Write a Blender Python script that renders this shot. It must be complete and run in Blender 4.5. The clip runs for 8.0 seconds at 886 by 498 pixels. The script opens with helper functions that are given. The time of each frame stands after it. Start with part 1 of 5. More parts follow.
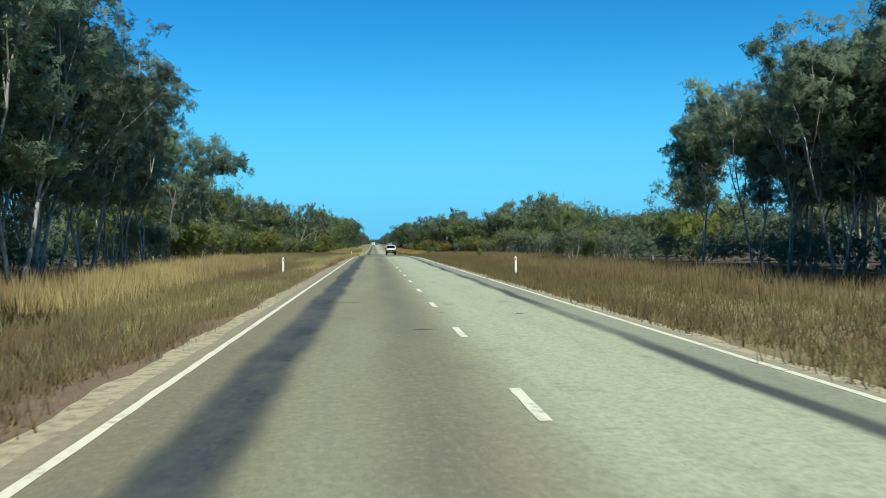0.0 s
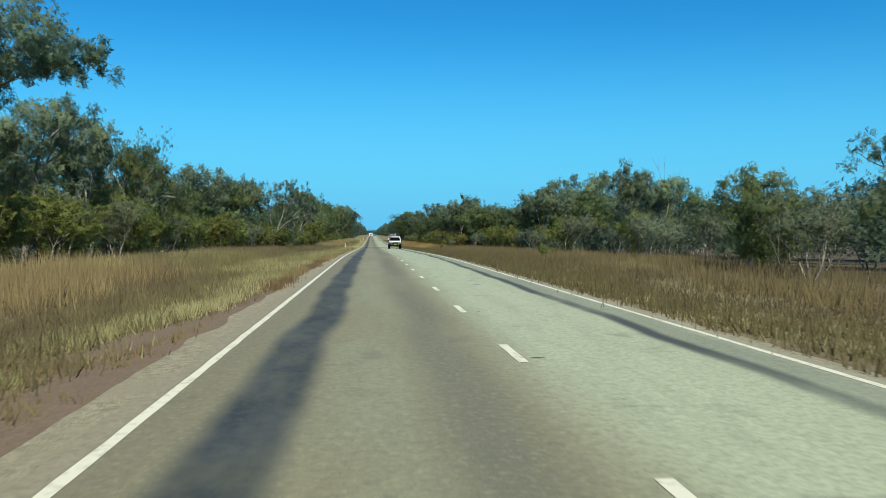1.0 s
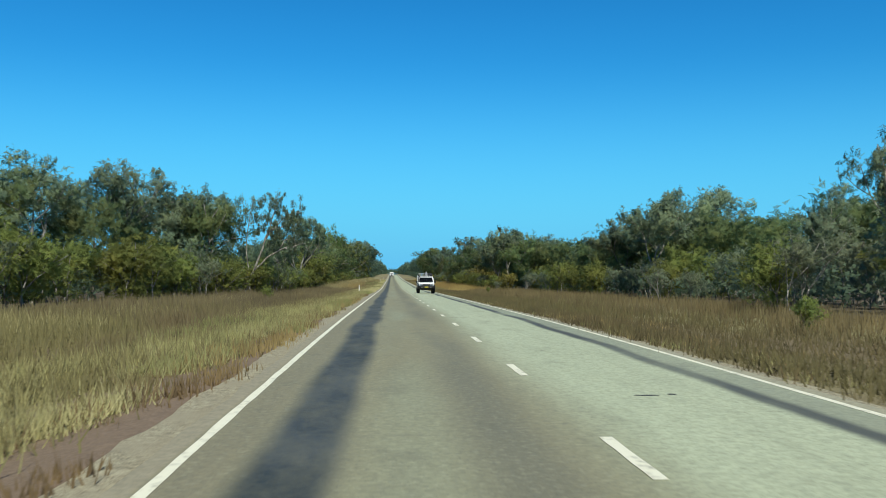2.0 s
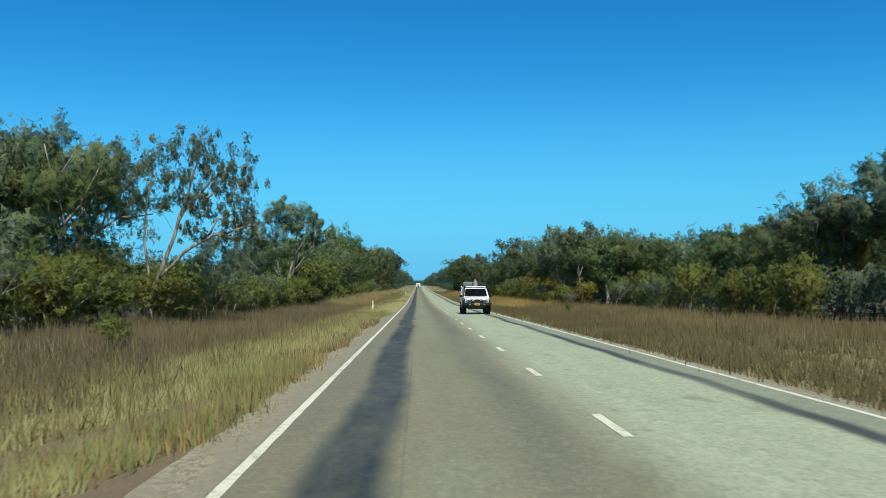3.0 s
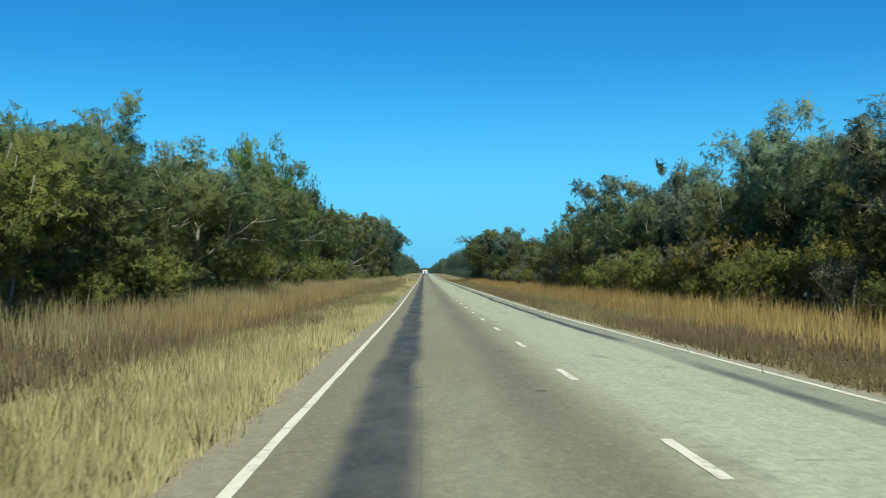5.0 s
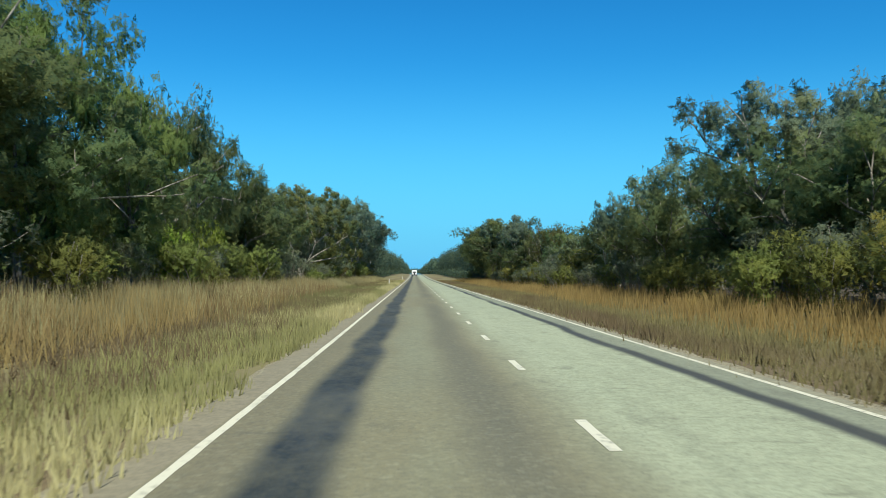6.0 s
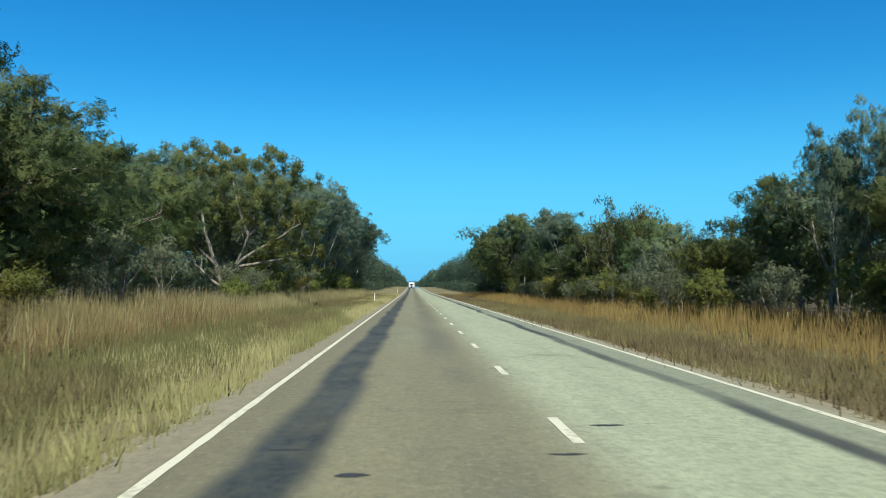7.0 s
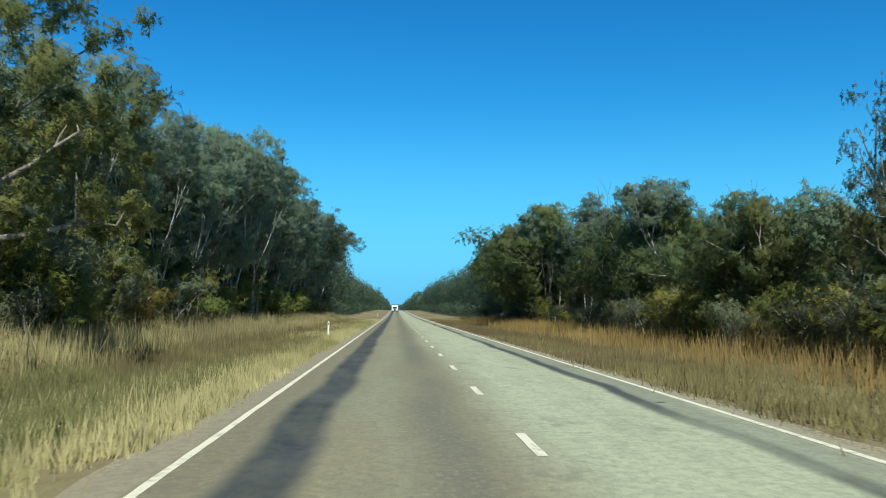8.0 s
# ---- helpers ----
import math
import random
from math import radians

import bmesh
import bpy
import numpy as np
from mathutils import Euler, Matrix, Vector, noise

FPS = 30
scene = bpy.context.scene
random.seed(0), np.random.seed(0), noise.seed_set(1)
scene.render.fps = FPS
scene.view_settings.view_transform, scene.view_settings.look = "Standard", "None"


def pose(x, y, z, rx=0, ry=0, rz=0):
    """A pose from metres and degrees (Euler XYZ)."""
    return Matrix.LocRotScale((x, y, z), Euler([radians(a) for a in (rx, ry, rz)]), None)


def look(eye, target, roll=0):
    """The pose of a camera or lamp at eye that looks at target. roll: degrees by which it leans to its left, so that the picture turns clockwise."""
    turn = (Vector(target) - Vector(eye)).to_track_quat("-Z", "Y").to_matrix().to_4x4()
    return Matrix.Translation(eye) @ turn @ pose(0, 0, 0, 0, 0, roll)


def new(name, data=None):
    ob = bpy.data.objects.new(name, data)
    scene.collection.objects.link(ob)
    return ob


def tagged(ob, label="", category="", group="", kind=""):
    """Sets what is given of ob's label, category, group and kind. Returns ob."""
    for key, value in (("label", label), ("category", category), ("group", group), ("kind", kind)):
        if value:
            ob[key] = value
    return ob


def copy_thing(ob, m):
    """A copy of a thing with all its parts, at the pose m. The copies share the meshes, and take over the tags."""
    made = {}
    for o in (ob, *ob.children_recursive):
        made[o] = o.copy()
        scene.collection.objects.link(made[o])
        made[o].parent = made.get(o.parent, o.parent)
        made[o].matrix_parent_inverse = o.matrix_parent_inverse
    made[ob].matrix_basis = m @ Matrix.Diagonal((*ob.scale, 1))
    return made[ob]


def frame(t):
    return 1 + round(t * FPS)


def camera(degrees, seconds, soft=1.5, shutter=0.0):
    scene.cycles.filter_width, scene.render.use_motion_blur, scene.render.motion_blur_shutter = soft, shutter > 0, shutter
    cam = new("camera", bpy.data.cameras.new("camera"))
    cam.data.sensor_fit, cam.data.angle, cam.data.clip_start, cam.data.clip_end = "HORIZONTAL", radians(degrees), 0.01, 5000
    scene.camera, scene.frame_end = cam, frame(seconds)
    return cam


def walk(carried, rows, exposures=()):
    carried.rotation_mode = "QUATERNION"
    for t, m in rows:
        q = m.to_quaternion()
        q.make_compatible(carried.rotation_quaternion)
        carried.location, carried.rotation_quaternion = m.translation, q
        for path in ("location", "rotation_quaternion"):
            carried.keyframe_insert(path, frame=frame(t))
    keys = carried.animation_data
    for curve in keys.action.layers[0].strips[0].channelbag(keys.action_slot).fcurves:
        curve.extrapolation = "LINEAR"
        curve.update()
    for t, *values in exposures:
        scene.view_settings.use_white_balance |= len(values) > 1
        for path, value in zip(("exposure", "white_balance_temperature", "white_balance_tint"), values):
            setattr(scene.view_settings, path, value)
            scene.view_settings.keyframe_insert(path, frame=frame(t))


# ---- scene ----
# ---- camera ----
cam = camera(54.36, 8.0, soft=0.4, shutter=0.05)
EYE = 1.5


def ease(y, start, length):
    """A ramp that bends smoothly from level into a slope of one, over length metres from start."""
    u = (y - start) / length
    c = np.clip(u, 0.0, 1.0)
    return length * (c ** 3 - c ** 4 / 2 + np.maximum(0.0, u - 1.0))


def rise(y):
    """Height of the road along its way: level, down into a shallow hollow, and up again far ahead."""
    return -0.0095 * (ease(y, 75, 40) - ease(y, 200, 50)) + 0.0055 * (ease(y, 420, 150) - ease(y, 700, 200))


ROWS = [
    (0.0, -1.43, 0.00, -4.59, -0.39, 0.38),
    (0.5, -1.55, 18.08, -4.87, -1.28, 0.22),
    (1.0, -1.80, 36.13, -4.79, -0.95, -0.21),
    (1.5, -1.87, 54.02, -4.50, 0.26, -0.27),
    (2.0, -1.98, 72.39, -3.43, 1.64, -0.29),
    (3.5, -2.25, 127.10, -1.42, 2.40, 0.29),
    (4.0, -2.35, 145.69, -1.45, 1.72, 0.33),
    (4.5, -2.40, 164.06, -1.04, 1.58, 0.18),
    (6.0, -1.75, 220.66, -1.90, 1.67, -0.01),
    (6.5, -1.67, 239.72, -1.64, 1.83, 0.13),
    (7.0, -1.61, 258.83, -2.06, 2.53, -0.05),
    (7.5, -1.61, 277.96, -3.08, 3.33, -0.08),
    (8.0, -1.52, 297.19, -3.15, 4.07, 0.03),
]
walk(cam, [(t, pose(x, y, EYE + rise(y), 90 + pitch, roll, yaw)) for t, x, y, yaw, pitch, roll in ROWS],
     exposures=[(0.0, 0.05), (0.5, 0.03), (1.0, -0.05), (1.5, -0.07), (2.0, -0.05), (4.0, -0.10), (4.5, -0.03), (6.5, 0.04), (8.0, 0.06)])

# ---- sky and sun ----
SUN_FROM = Vector((0.25, -1.2, 1.4)).normalized()
world = bpy.data.worlds.new("sky")
scene.world = world
world.use_nodes = True
wn, wl = world.node_tree.nodes, world.node_tree.links
sky = wn.new("ShaderNodeTexSky")
sky.sky_type, sky.sun_disc = "NISHITA", False
sky.sun_elevation = math.asin(SUN_FROM.z)
sky.sun_rotation = math.atan2(SUN_FROM.x, SUN_FROM.y)
sky.air_density, sky.dust_density, sky.ozone_density = 1.0, 0.0, 3.0
hs = wn.new("ShaderNodeHueSaturation")
hs.inputs["Saturation"].default_value = 1.35
wl.new(sky.outputs[0], hs.inputs["Color"])
tint = wn.new("ShaderNodeMix")
tint.data_type, tint.blend_type = "RGBA", "MULTIPLY"
tint.inputs[0].default_value = 1.0
tint.inputs[7].default_value = (0.255, 0.93, 1.07, 1.0)
wl.new(hs.outputs[0], tint.inputs[6])
# pale blue haze low over the horizon
way = wn.new("ShaderNodeTexCoord")
part_z = wn.new("ShaderNodeSeparateXYZ")
wl.new(way.outputs["Generated"], part_z.inputs[0])
low_sky = wn.new("ShaderNodeMapRange")
low_sky.interpolation_type = "SMOOTHSTEP"
low_sky.inputs["From Min"].default_value, low_sky.inputs["From Max"].default_value = 0.25, -0.03
wl.new(part_z.outputs["Z"], low_sky.inputs["Value"])
haze = wn.new("ShaderNodeMix")
haze.data_type = "RGBA"
haze.inputs[7].default_value = (1.0, 4.3, 7.4, 1.0)
wl.new(low_sky.outputs[0], haze.inputs[0])
wl.new(tint.outputs[2], haze.inputs[6])
# deeper blue towards the zenith
high_sky = wn.new("ShaderNodeMapRange")
high_sky.interpolation_type = "SMOOTHSTEP"
high_sky.inputs["From Min"].default_value, high_sky.inputs["From Max"].default_value = 0.25, 0.85
high_sky.inputs["To Min"].default_value, high_sky.inputs["To Max"].default_value = 1.0, 0.35
wl.new(part_z.outputs["Z"], high_sky.inputs["Value"])
deep = wn.new("ShaderNodeVectorMath")
deep.operation = "SCALE"
wl.new(haze.outputs[2], deep.inputs[0])
wl.new(high_sky.outputs[0], deep.inputs["Scale"])
wl.new(deep.outputs[0], wn["Background"].inputs["Color"])
wn["Background"].inputs["Strength"].default_value = 0.125
lamp = bpy.data.lights.new("sun", "SUN")
lamp.energy, lamp.angle, lamp.color = 5.0, radians(0.53), (0.98, 0.98, 0.84)
sun = new("sun", lamp)
sun.matrix_world = look(SUN_FROM * 100, (0, 0, 0))


# ---- material helpers ----
class Nodes:
    """A small builder for one node material."""

    def __init__(self, name, rough=0.8, metal=0.0):
        self.mat = bpy.data.materials.new(name)
        self.mat.use_nodes = True
        self.tree = self.mat.node_tree
        self.bsdf = self.tree.nodes["Principled BSDF"]
        self.bsdf.inputs["Roughness"].default_value = rough
        self.bsdf.inputs["Metallic"].default_value = metal
        self.coord = self.tree.nodes.new("ShaderNodeTexCoord").outputs["Object"]

    def node(self, kind, **inputs):
        n = self.tree.nodes.new(kind)
        for key, value in inputs.items():
            self.set(n.inputs[key.replace("_", " ")], value)
        return n

    def set(self, socket, value):
        if isinstance(value, bpy.types.NodeSocket):
            self.tree.links.new(value, socket)
        else:
            socket.default_value = value

    def scaled(self, x, y, z):
        n = self.node("ShaderNodeMapping", Scale=(x, y, z))
        self.set(n.inputs["Vector"], self.coord)
        return n.outputs[0]

    def noise(self, scale, detail=4.0, vector=None, rough=0.55):
        n = self.node("ShaderNodeTexNoise", Scale=scale, Detail=detail, Roughness=rough)
        self.set(n.inputs["Vector"], vector or self.coord)
        return n.outputs["Fac"]

    def math(self, op, a, b=0.0, clamp=False):
        n = self.tree.nodes.new("ShaderNodeMath")
        n.operation, n.use_clamp = op, clamp
        self.set(n.inputs[0], a)
        self.set(n.inputs[1], b)
        return n.outputs[0]

    def ramp(self, fac, lo, hi):
        n = self.node("ShaderNodeMapRange", From_Min=lo, From_Max=hi)
        n.interpolation_type = "SMOOTHSTEP"
        self.set(n.inputs["Value"], fac)
        return n.outputs[0]

    def mix(self, fac, a, b):
        n = self.tree.nodes.new("ShaderNodeMix")
        n.data_type = "RGBA"
        for socket, value in ((n.inputs[0], fac), (n.inputs[6], a), (n.inputs[7], b)):
            if isinstance(value, tuple) and len(value) == 3:
                value = (*value, 1.0)
            self.set(socket, value)
        return n.outputs[2]

    def split(self):
        n = self.tree.nodes.new("ShaderNodeSeparateXYZ")
        self.set(n.inputs[0], self.coord)
        return n.outputs

    def island(self):
        return self.tree.nodes.new("ShaderNodeNewGeometry").outputs["Random Per Island"]

    def random(self):
        return self.tree.nodes.new("ShaderNodeObjectInfo").outputs["Random"]

    def colour(self, value):
        if isinstance(value, tuple):
            value = (*value, 1.0)
        self.set(self.bsdf.inputs["Base Color"], value)

    def bump(self, height, strength=0.4, distance=0.02):
        n = self.node("ShaderNodeBump", Strength=strength, Distance=distance)
        self.set(n.inputs["Height"], height)
        self.set(self.bsdf.inputs["Normal"], n.outputs[0])

    def leafy(self, share=0.3):
        """Lets some light through, as thin leaves do."""
        t = self.node("ShaderNodeBsdfTranslucent")
        link = self.bsdf.inputs["Base Color"].links[0].from_socket
        self.set(t.inputs["Color"], link)
        m = self.node("ShaderNodeMixShader", Fac=share)
        self.tree.links.new(self.bsdf.outputs[0], m.inputs[1])
        self.tree.links.new(t.outputs[0], m.inputs[2])
        self.tree.links.new(m.outputs[0], self.tree.nodes["Material Output"].inputs["Surface"])


def plain(name, colour, rough=0.5, metal=0.0, vary=0.12, scale=6.0):
    n = Nodes(name, rough, metal)
    dark = tuple(c * (1 - vary) for c in colour)
    lite = tuple(min(1.0, c * (1 + vary)) for c in colour)
    n.colour(n.mix(n.noise(scale, 6), dark, lite))
    return n.mat


def leaf_material(name, dark, mid, lite, share=0.48, gaps=16.0, thin=0.475):
    n = Nodes(name, 0.75)
    n.bsdf.inputs["Specular IOR Level"].default_value = 0.12
    c = n.mix(n.math("ADD", n.math("MULTIPLY", n.island(), 0.5), 0.3), dark, mid)
    c = n.mix(n.math("MULTIPLY", n.ramp(n.noise(0.5, 2), 0.42, 0.68), 0.8), c, lite)
    h = n.node("ShaderNodeHueSaturation", Hue=n.math("ADD", n.math("MULTIPLY", n.random(), 0.03), 0.485),
               Value=n.math("ADD", n.math("MULTIPLY", n.random(), 0.5), 1.18))
    n.set(h.inputs["Color"], c)
    n.colour(h.outputs[0])
    n.leafy(share)
    # ragged leaf edges: small gaps between the leaflets of a spray
    hole = n.ramp(n.noise(gaps, 4, None, 0.75), thin, thin + 0.04)
    clear = n.node("ShaderNodeBsdfTransparent")
    m = n.tree.nodes.new("ShaderNodeMixShader")
    out = n.tree.nodes["Material Output"].inputs["Surface"]
    solid = out.links[0].from_socket
    n.set(m.inputs[0], hole)
    n.tree.links.new(clear.outputs[0], m.inputs[1])
    n.tree.links.new(solid, m.inputs[2])
    n.tree.links.new(m.outputs[0], out)
    return n.mat


# ---- materials ----
def asphalt_material():
    n = Nodes("sprayed_seal_asphalt", 0.8)
    x, y, _ = n.split()
    long = n.scaled(1.0, 0.06, 1.0)
    wide = n.noise(0.9, 5, long)
    grit = n.noise(60, 3)
    patch = n.noise(0.35, 5, n.scaled(1.0, 0.25, 1.0))
    left = n.mix(wide, (0.215, 0.195, 0.112), (0.29, 0.268, 0.157))
    right = n.mix(wide, (0.41, 0.46, 0.305), (0.525, 0.575, 0.395))
    c = n.mix(n.ramp(n.math("ADD", x, n.math("MULTIPLY", wide, 0.5)), -0.4, 0.9), left, right)
    wob = n.math("ADD", n.math("MULTIPLY", n.math("SUBTRACT", n.noise(0.16, 4, n.scaled(0.3, 1.0, 1.0)), 0.5), 0.55), x)

    def band(at, half, soft):
        d = n.math("ABSOLUTE", n.math("SUBTRACT", wob, at))
        return n.ramp(d, half + soft, half - soft)
    broken = n.ramp(patch, 0.25, 0.55)
    pale = n.math("MULTIPLY", band(-1.75, 0.45, 0.4), n.ramp(patch, 0.35, 0.6))
    c = n.mix(n.math("MULTIPLY", pale, 0.7), c, (0.285, 0.30, 0.195))
    c = n.mix(n.math("MULTIPLY", band(-3.4, 0.25, 0.2), 0.45), c, (0.17, 0.145, 0.10))
    c = n.mix(n.math("MULTIPLY", band(-0.9, 0.35, 0.3), n.math("MULTIPLY", broken, 0.6)), c, (0.11, 0.11, 0.085))
    c = n.mix(n.math("MULTIPLY", n.ramp(n.noise(1.3, 6, n.scaled(1.0, 0.5, 1.0)), 0.58, 0.72), 0.4), c, (0.12, 0.12, 0.085))
    c = n.mix(n.math("MULTIPLY", n.ramp(n.noise(2.2, 6, n.scaled(1.0, 0.12, 1.0), 0.7), 0.45, 0.7), 0.2), c, (0.14, 0.14, 0.095))
    c = n.mix(n.math("MULTIPLY", n.ramp(n.noise(2.0, 5, n.scaled(0.4, 1.6, 1.0), 0.7), 0.6, 0.72), 0.5), c, (0.12, 0.115, 0.085))
    c = n.mix(n.math("MULTIPLY", n.ramp(n.noise(13, 4), 0.52, 0.66), 0.25), c, (0.46, 0.46, 0.32))
    c = n.mix(n.math("MULTIPLY", n.ramp(grit, 0.40, 0.62), 0.2), c, (0.38, 0.375, 0.255))
    ragged = n.math("ADD", n.math("MULTIPLY", n.noise(1.6, 6, n.scaled(1.0, 0.35, 1.0), 0.7), 0.9), 0.45)
    tar = n.mix(n.ramp(n.noise(0.9, 6, n.scaled(1.0, 0.4, 1.0), 0.7), 0.35, 0.65), (0.014, 0.025, 0.033), (0.052, 0.064, 0.070))
    c = n.mix(n.math("MULTIPLY", band(-2.72, 0.35, 0.15), ragged, True), c, tar)
    off = n.math("ABSOLUTE", n.math("ADD", n.math("ADD", x, 2.26), n.math("MULTIPLY", n.noise(0.5, 3, n.scaled(0.0, 1.0, 0.0)), 0.06)))
    seam = n.math("MULTIPLY", n.ramp(off, 0.022, 0.006), n.math("MULTIPLY", n.ramp(y, 85.0, 105.0), n.ramp(y, 205.0, 185.0)))
    c = n.mix(n.math("MULTIPLY", seam, 0.2), c, (0.06, 0.06, 0.055))
    worn = n.math("MULTIPLY", band(2.98, 0.3, 0.16), n.math("ADD", n.math("MULTIPLY", patch, 0.7), 0.2), True)
    c = n.mix(worn, c, (0.19, 0.20, 0.155))
    c = n.mix(n.math("MULTIPLY", band(2.56, 0.16, 0.1), n.math("ADD", n.math("MULTIPLY", broken, 0.7), 0.3), True), c, (0.06, 0.066, 0.064))
    dusty = n.math("ADD", n.ramp(x, -3.69, -3.76), n.ramp(x, 3.34, 3.40), True)
    c = n.mix(n.math("MULTIPLY", dusty, 0.75), c, n.mix(n.noise(5.0, 5), (0.27, 0.235, 0.16), (0.41, 0.36, 0.255)))
    c = n.mix(n.math("MULTIPLY", n.ramp(n.noise(7, 5), 0.40, 0.66), 0.2), c, (0.12, 0.12, 0.085))
    c = n.mix(n.math("MULTIPLY", n.ramp(n.noise(15, 4), 0.46, 0.60), 0.22), c, (0.10, 0.10, 0.075))
    c = n.mix(n.math("MULTIPLY", n.ramp(n.noise(35, 2), 0.58, 0.70), 0.4), c, (0.06, 0.06, 0.052))
    n.colour(c)
    n.bump(grit, 0.35, 0.01)
    # hot air over the seal: at the flattest angles it mirrors
    weight = n.node("ShaderNodeLayerWeight", Blend=0.5)
    mirror = n.node("ShaderNodeBsdfGlossy", Roughness=0.04)
    m = n.node("ShaderNodeMixShader", Fac=n.math("MULTIPLY", n.ramp(weight.outputs["Facing"], 0.992, 0.9955), 0.6))
    n.tree.links.new(n.bsdf.outputs[0], m.inputs[1])
    n.tree.links.new(mirror.outputs[0], m.inputs[2])
    n.tree.links.new(m.outputs[0], n.tree.nodes["Material Output"].inputs["Surface"])
    return n.mat


def ground_material():
    n = Nodes("dry_savanna_ground", 0.95)
    x, y, _ = n.split()
    ax = n.math("ABSOLUTE", x)
    big = n.noise(0.12, 5, n.scaled(1.0, 0.5, 1.0))
    fine = n.math("ADD", n.math("MULTIPLY", n.noise(3.0, 6), 0.5), n.math("MULTIPLY", n.ramp(n.noise(22, 4), 0.3, 0.7), 0.5))
    red = n.mix(fine, (0.125, 0.085, 0.058), (0.25, 0.178, 0.122))
    straw = n.mix(fine, (0.19, 0.17, 0.075), (0.30, 0.27, 0.125))
    brown = n.mix(fine, (0.13, 0.10, 0.055), (0.22, 0.17, 0.09))
    c = n.mix(n.ramp(big, 0.42, 0.6), straw, brown)
    verge = n.ramp(n.math("ADD", ax, n.math("MULTIPLY", big, 4.0)), 8.8, 7.0)
    early = n.math("MULTIPLY", n.ramp(y, 125.0, 95.0), n.ramp(x, 0.0, -1.0))
    early = n.math("ADD", n.math("MULTIPLY", early, 0.8), 0.15)
    c = n.mix(n.math("MULTIPLY", verge, early), c, red)
    litter = n.mix(fine, (0.06, 0.046, 0.03), (0.13, 0.10, 0.062))
    c = n.mix(n.ramp(n.math("ADD", ax, n.math("MULTIPLY", big, 3.0)), 14.5, 18.0), c, litter)
    n.colour(c)
    n.bump(fine, 0.4, 0.05)
    return n.mat


def gravel_material():
    n = Nodes("shoulder_gravel", 0.95)
    g = n.math("ADD", n.math("MULTIPLY", n.noise(45, 3), 0.6), n.math("MULTIPLY", n.noise(11, 4), 0.4))
    c = n.mix(n.ramp(g, 0.38, 0.62), (0.20, 0.172, 0.112), (0.47, 0.425, 0.29))
    c = n.mix(n.math("MULTIPLY", n.ramp(n.noise(0.7, 4), 0.42, 0.62), 0.8), c, (0.33, 0.292, 0.20))
    y = n.split()[1]
    c = n.mix(n.math("MULTIPLY", n.ramp(y, 40.0, 15.0), n.ramp(n.noise(7.0, 4), 0.35, 0.6)), c, (0.52, 0.46, 0.31))
    n.colour(c)
    n.bump(g, 0.9, 0.05)
    return n.mat


def paint_material():
    n = Nodes("worn_road_paint", 0.6)
    n.colour(n.mix(n.ramp(n.math("ADD", n.math("MULTIPLY", n.noise(9, 6), 0.6), n.math("MULTIPLY", n.noise(1.1, 4), 0.4)), 0.5, 0.66), (0.80, 0.77, 0.60), (0.46, 0.44, 0.33)))
    return n.mat


def grass_material(name, tones):
    n = Nodes(name, 0.7)
    c = n.mix(n.math("ADD", n.math("MULTIPLY", n.island(), 0.7), 0.15), tones[0], tones[1])
    c = n.mix(n.ramp(n.noise(0.16, 3, n.scaled(1.0, 0.35, 1.0)), 0.42, 0.62), c, tones[2])
    h = n.node("ShaderNodeHueSaturation", Value=n.math("ADD", n.math("MULTIPLY", n.ramp(n.noise(1.1, 4), 0.3, 0.7), 0.5), 0.72))
    n.set(h.inputs["Color"], c)
    n.colour(h.outputs[0])
    n.leafy(0.5)
    return n.mat


def bark_material(name, dark, lite):
    n = Nodes(name, 0.9)
    s = n.noise(3.0, 6, n.scaled(3.0, 3.0, 0.6))
    n.colour(n.mix(n.ramp(s, 0.35, 0.65), dark, lite))
    n.bump(s, 0.6, 0.03)
    return n.mat


ASPHALT, GROUND, GRAVEL, PAINT = asphalt_material(), ground_material(), gravel_material(), paint_material()
BARK_GUM = bark_material("pale_gum_bark", (0.11, 0.098, 0.078), (0.36, 0.33, 0.28))
BARK_DARK = bark_material("dark_furrowed_bark", (0.08, 0.075, 0.066), (0.27, 0.25, 0.225))
BARK_SHEOAK = bark_material("pale_grey_sheoak_bark", (0.17, 0.165, 0.15), (0.46, 0.44, 0.40))
BARK_DEAD = bark_material("weathered_dead_wood", (0.06, 0.053, 0.045), (0.19, 0.17, 0.15))
LEAF_GUM = leaf_material("gum_leaves", (0.10, 0.14, 0.095), (0.16, 0.21, 0.135), (0.225, 0.26, 0.13))
LEAF_SHEOAK = leaf_material("sheoak_needles", (0.145, 0.20, 0.15), (0.18, 0.24, 0.17), (0.195, 0.245, 0.155), 0.68, 16.0, 0.48)
LEAF_DENSE = leaf_material("broad_dark_leaves", (0.09, 0.135, 0.065), (0.135, 0.18, 0.078), (0.195, 0.215, 0.08), 0.6)
LEAF_FAR = leaf_material("distant_leaves", (0.09, 0.135, 0.095), (0.11, 0.155, 0.10), (0.13, 0.165, 0.095), 0.58, 5.0)
LEAF_SHRUB = leaf_material("shrub_leaves", (0.115, 0.145, 0.046), (0.18, 0.205, 0.06), (0.25, 0.25, 0.064), 0.55)
LEAF_LIME = leaf_material("lime_vine_leaves", (0.20, 0.27, 0.05), (0.27, 0.36, 0.06), (0.33, 0.42, 0.07))
LEAF_FRESH = leaf_material("fresh_green_leaves", (0.10, 0.15, 0.05), (0.14, 0.195, 0.062), (0.185, 0.24, 0.072))
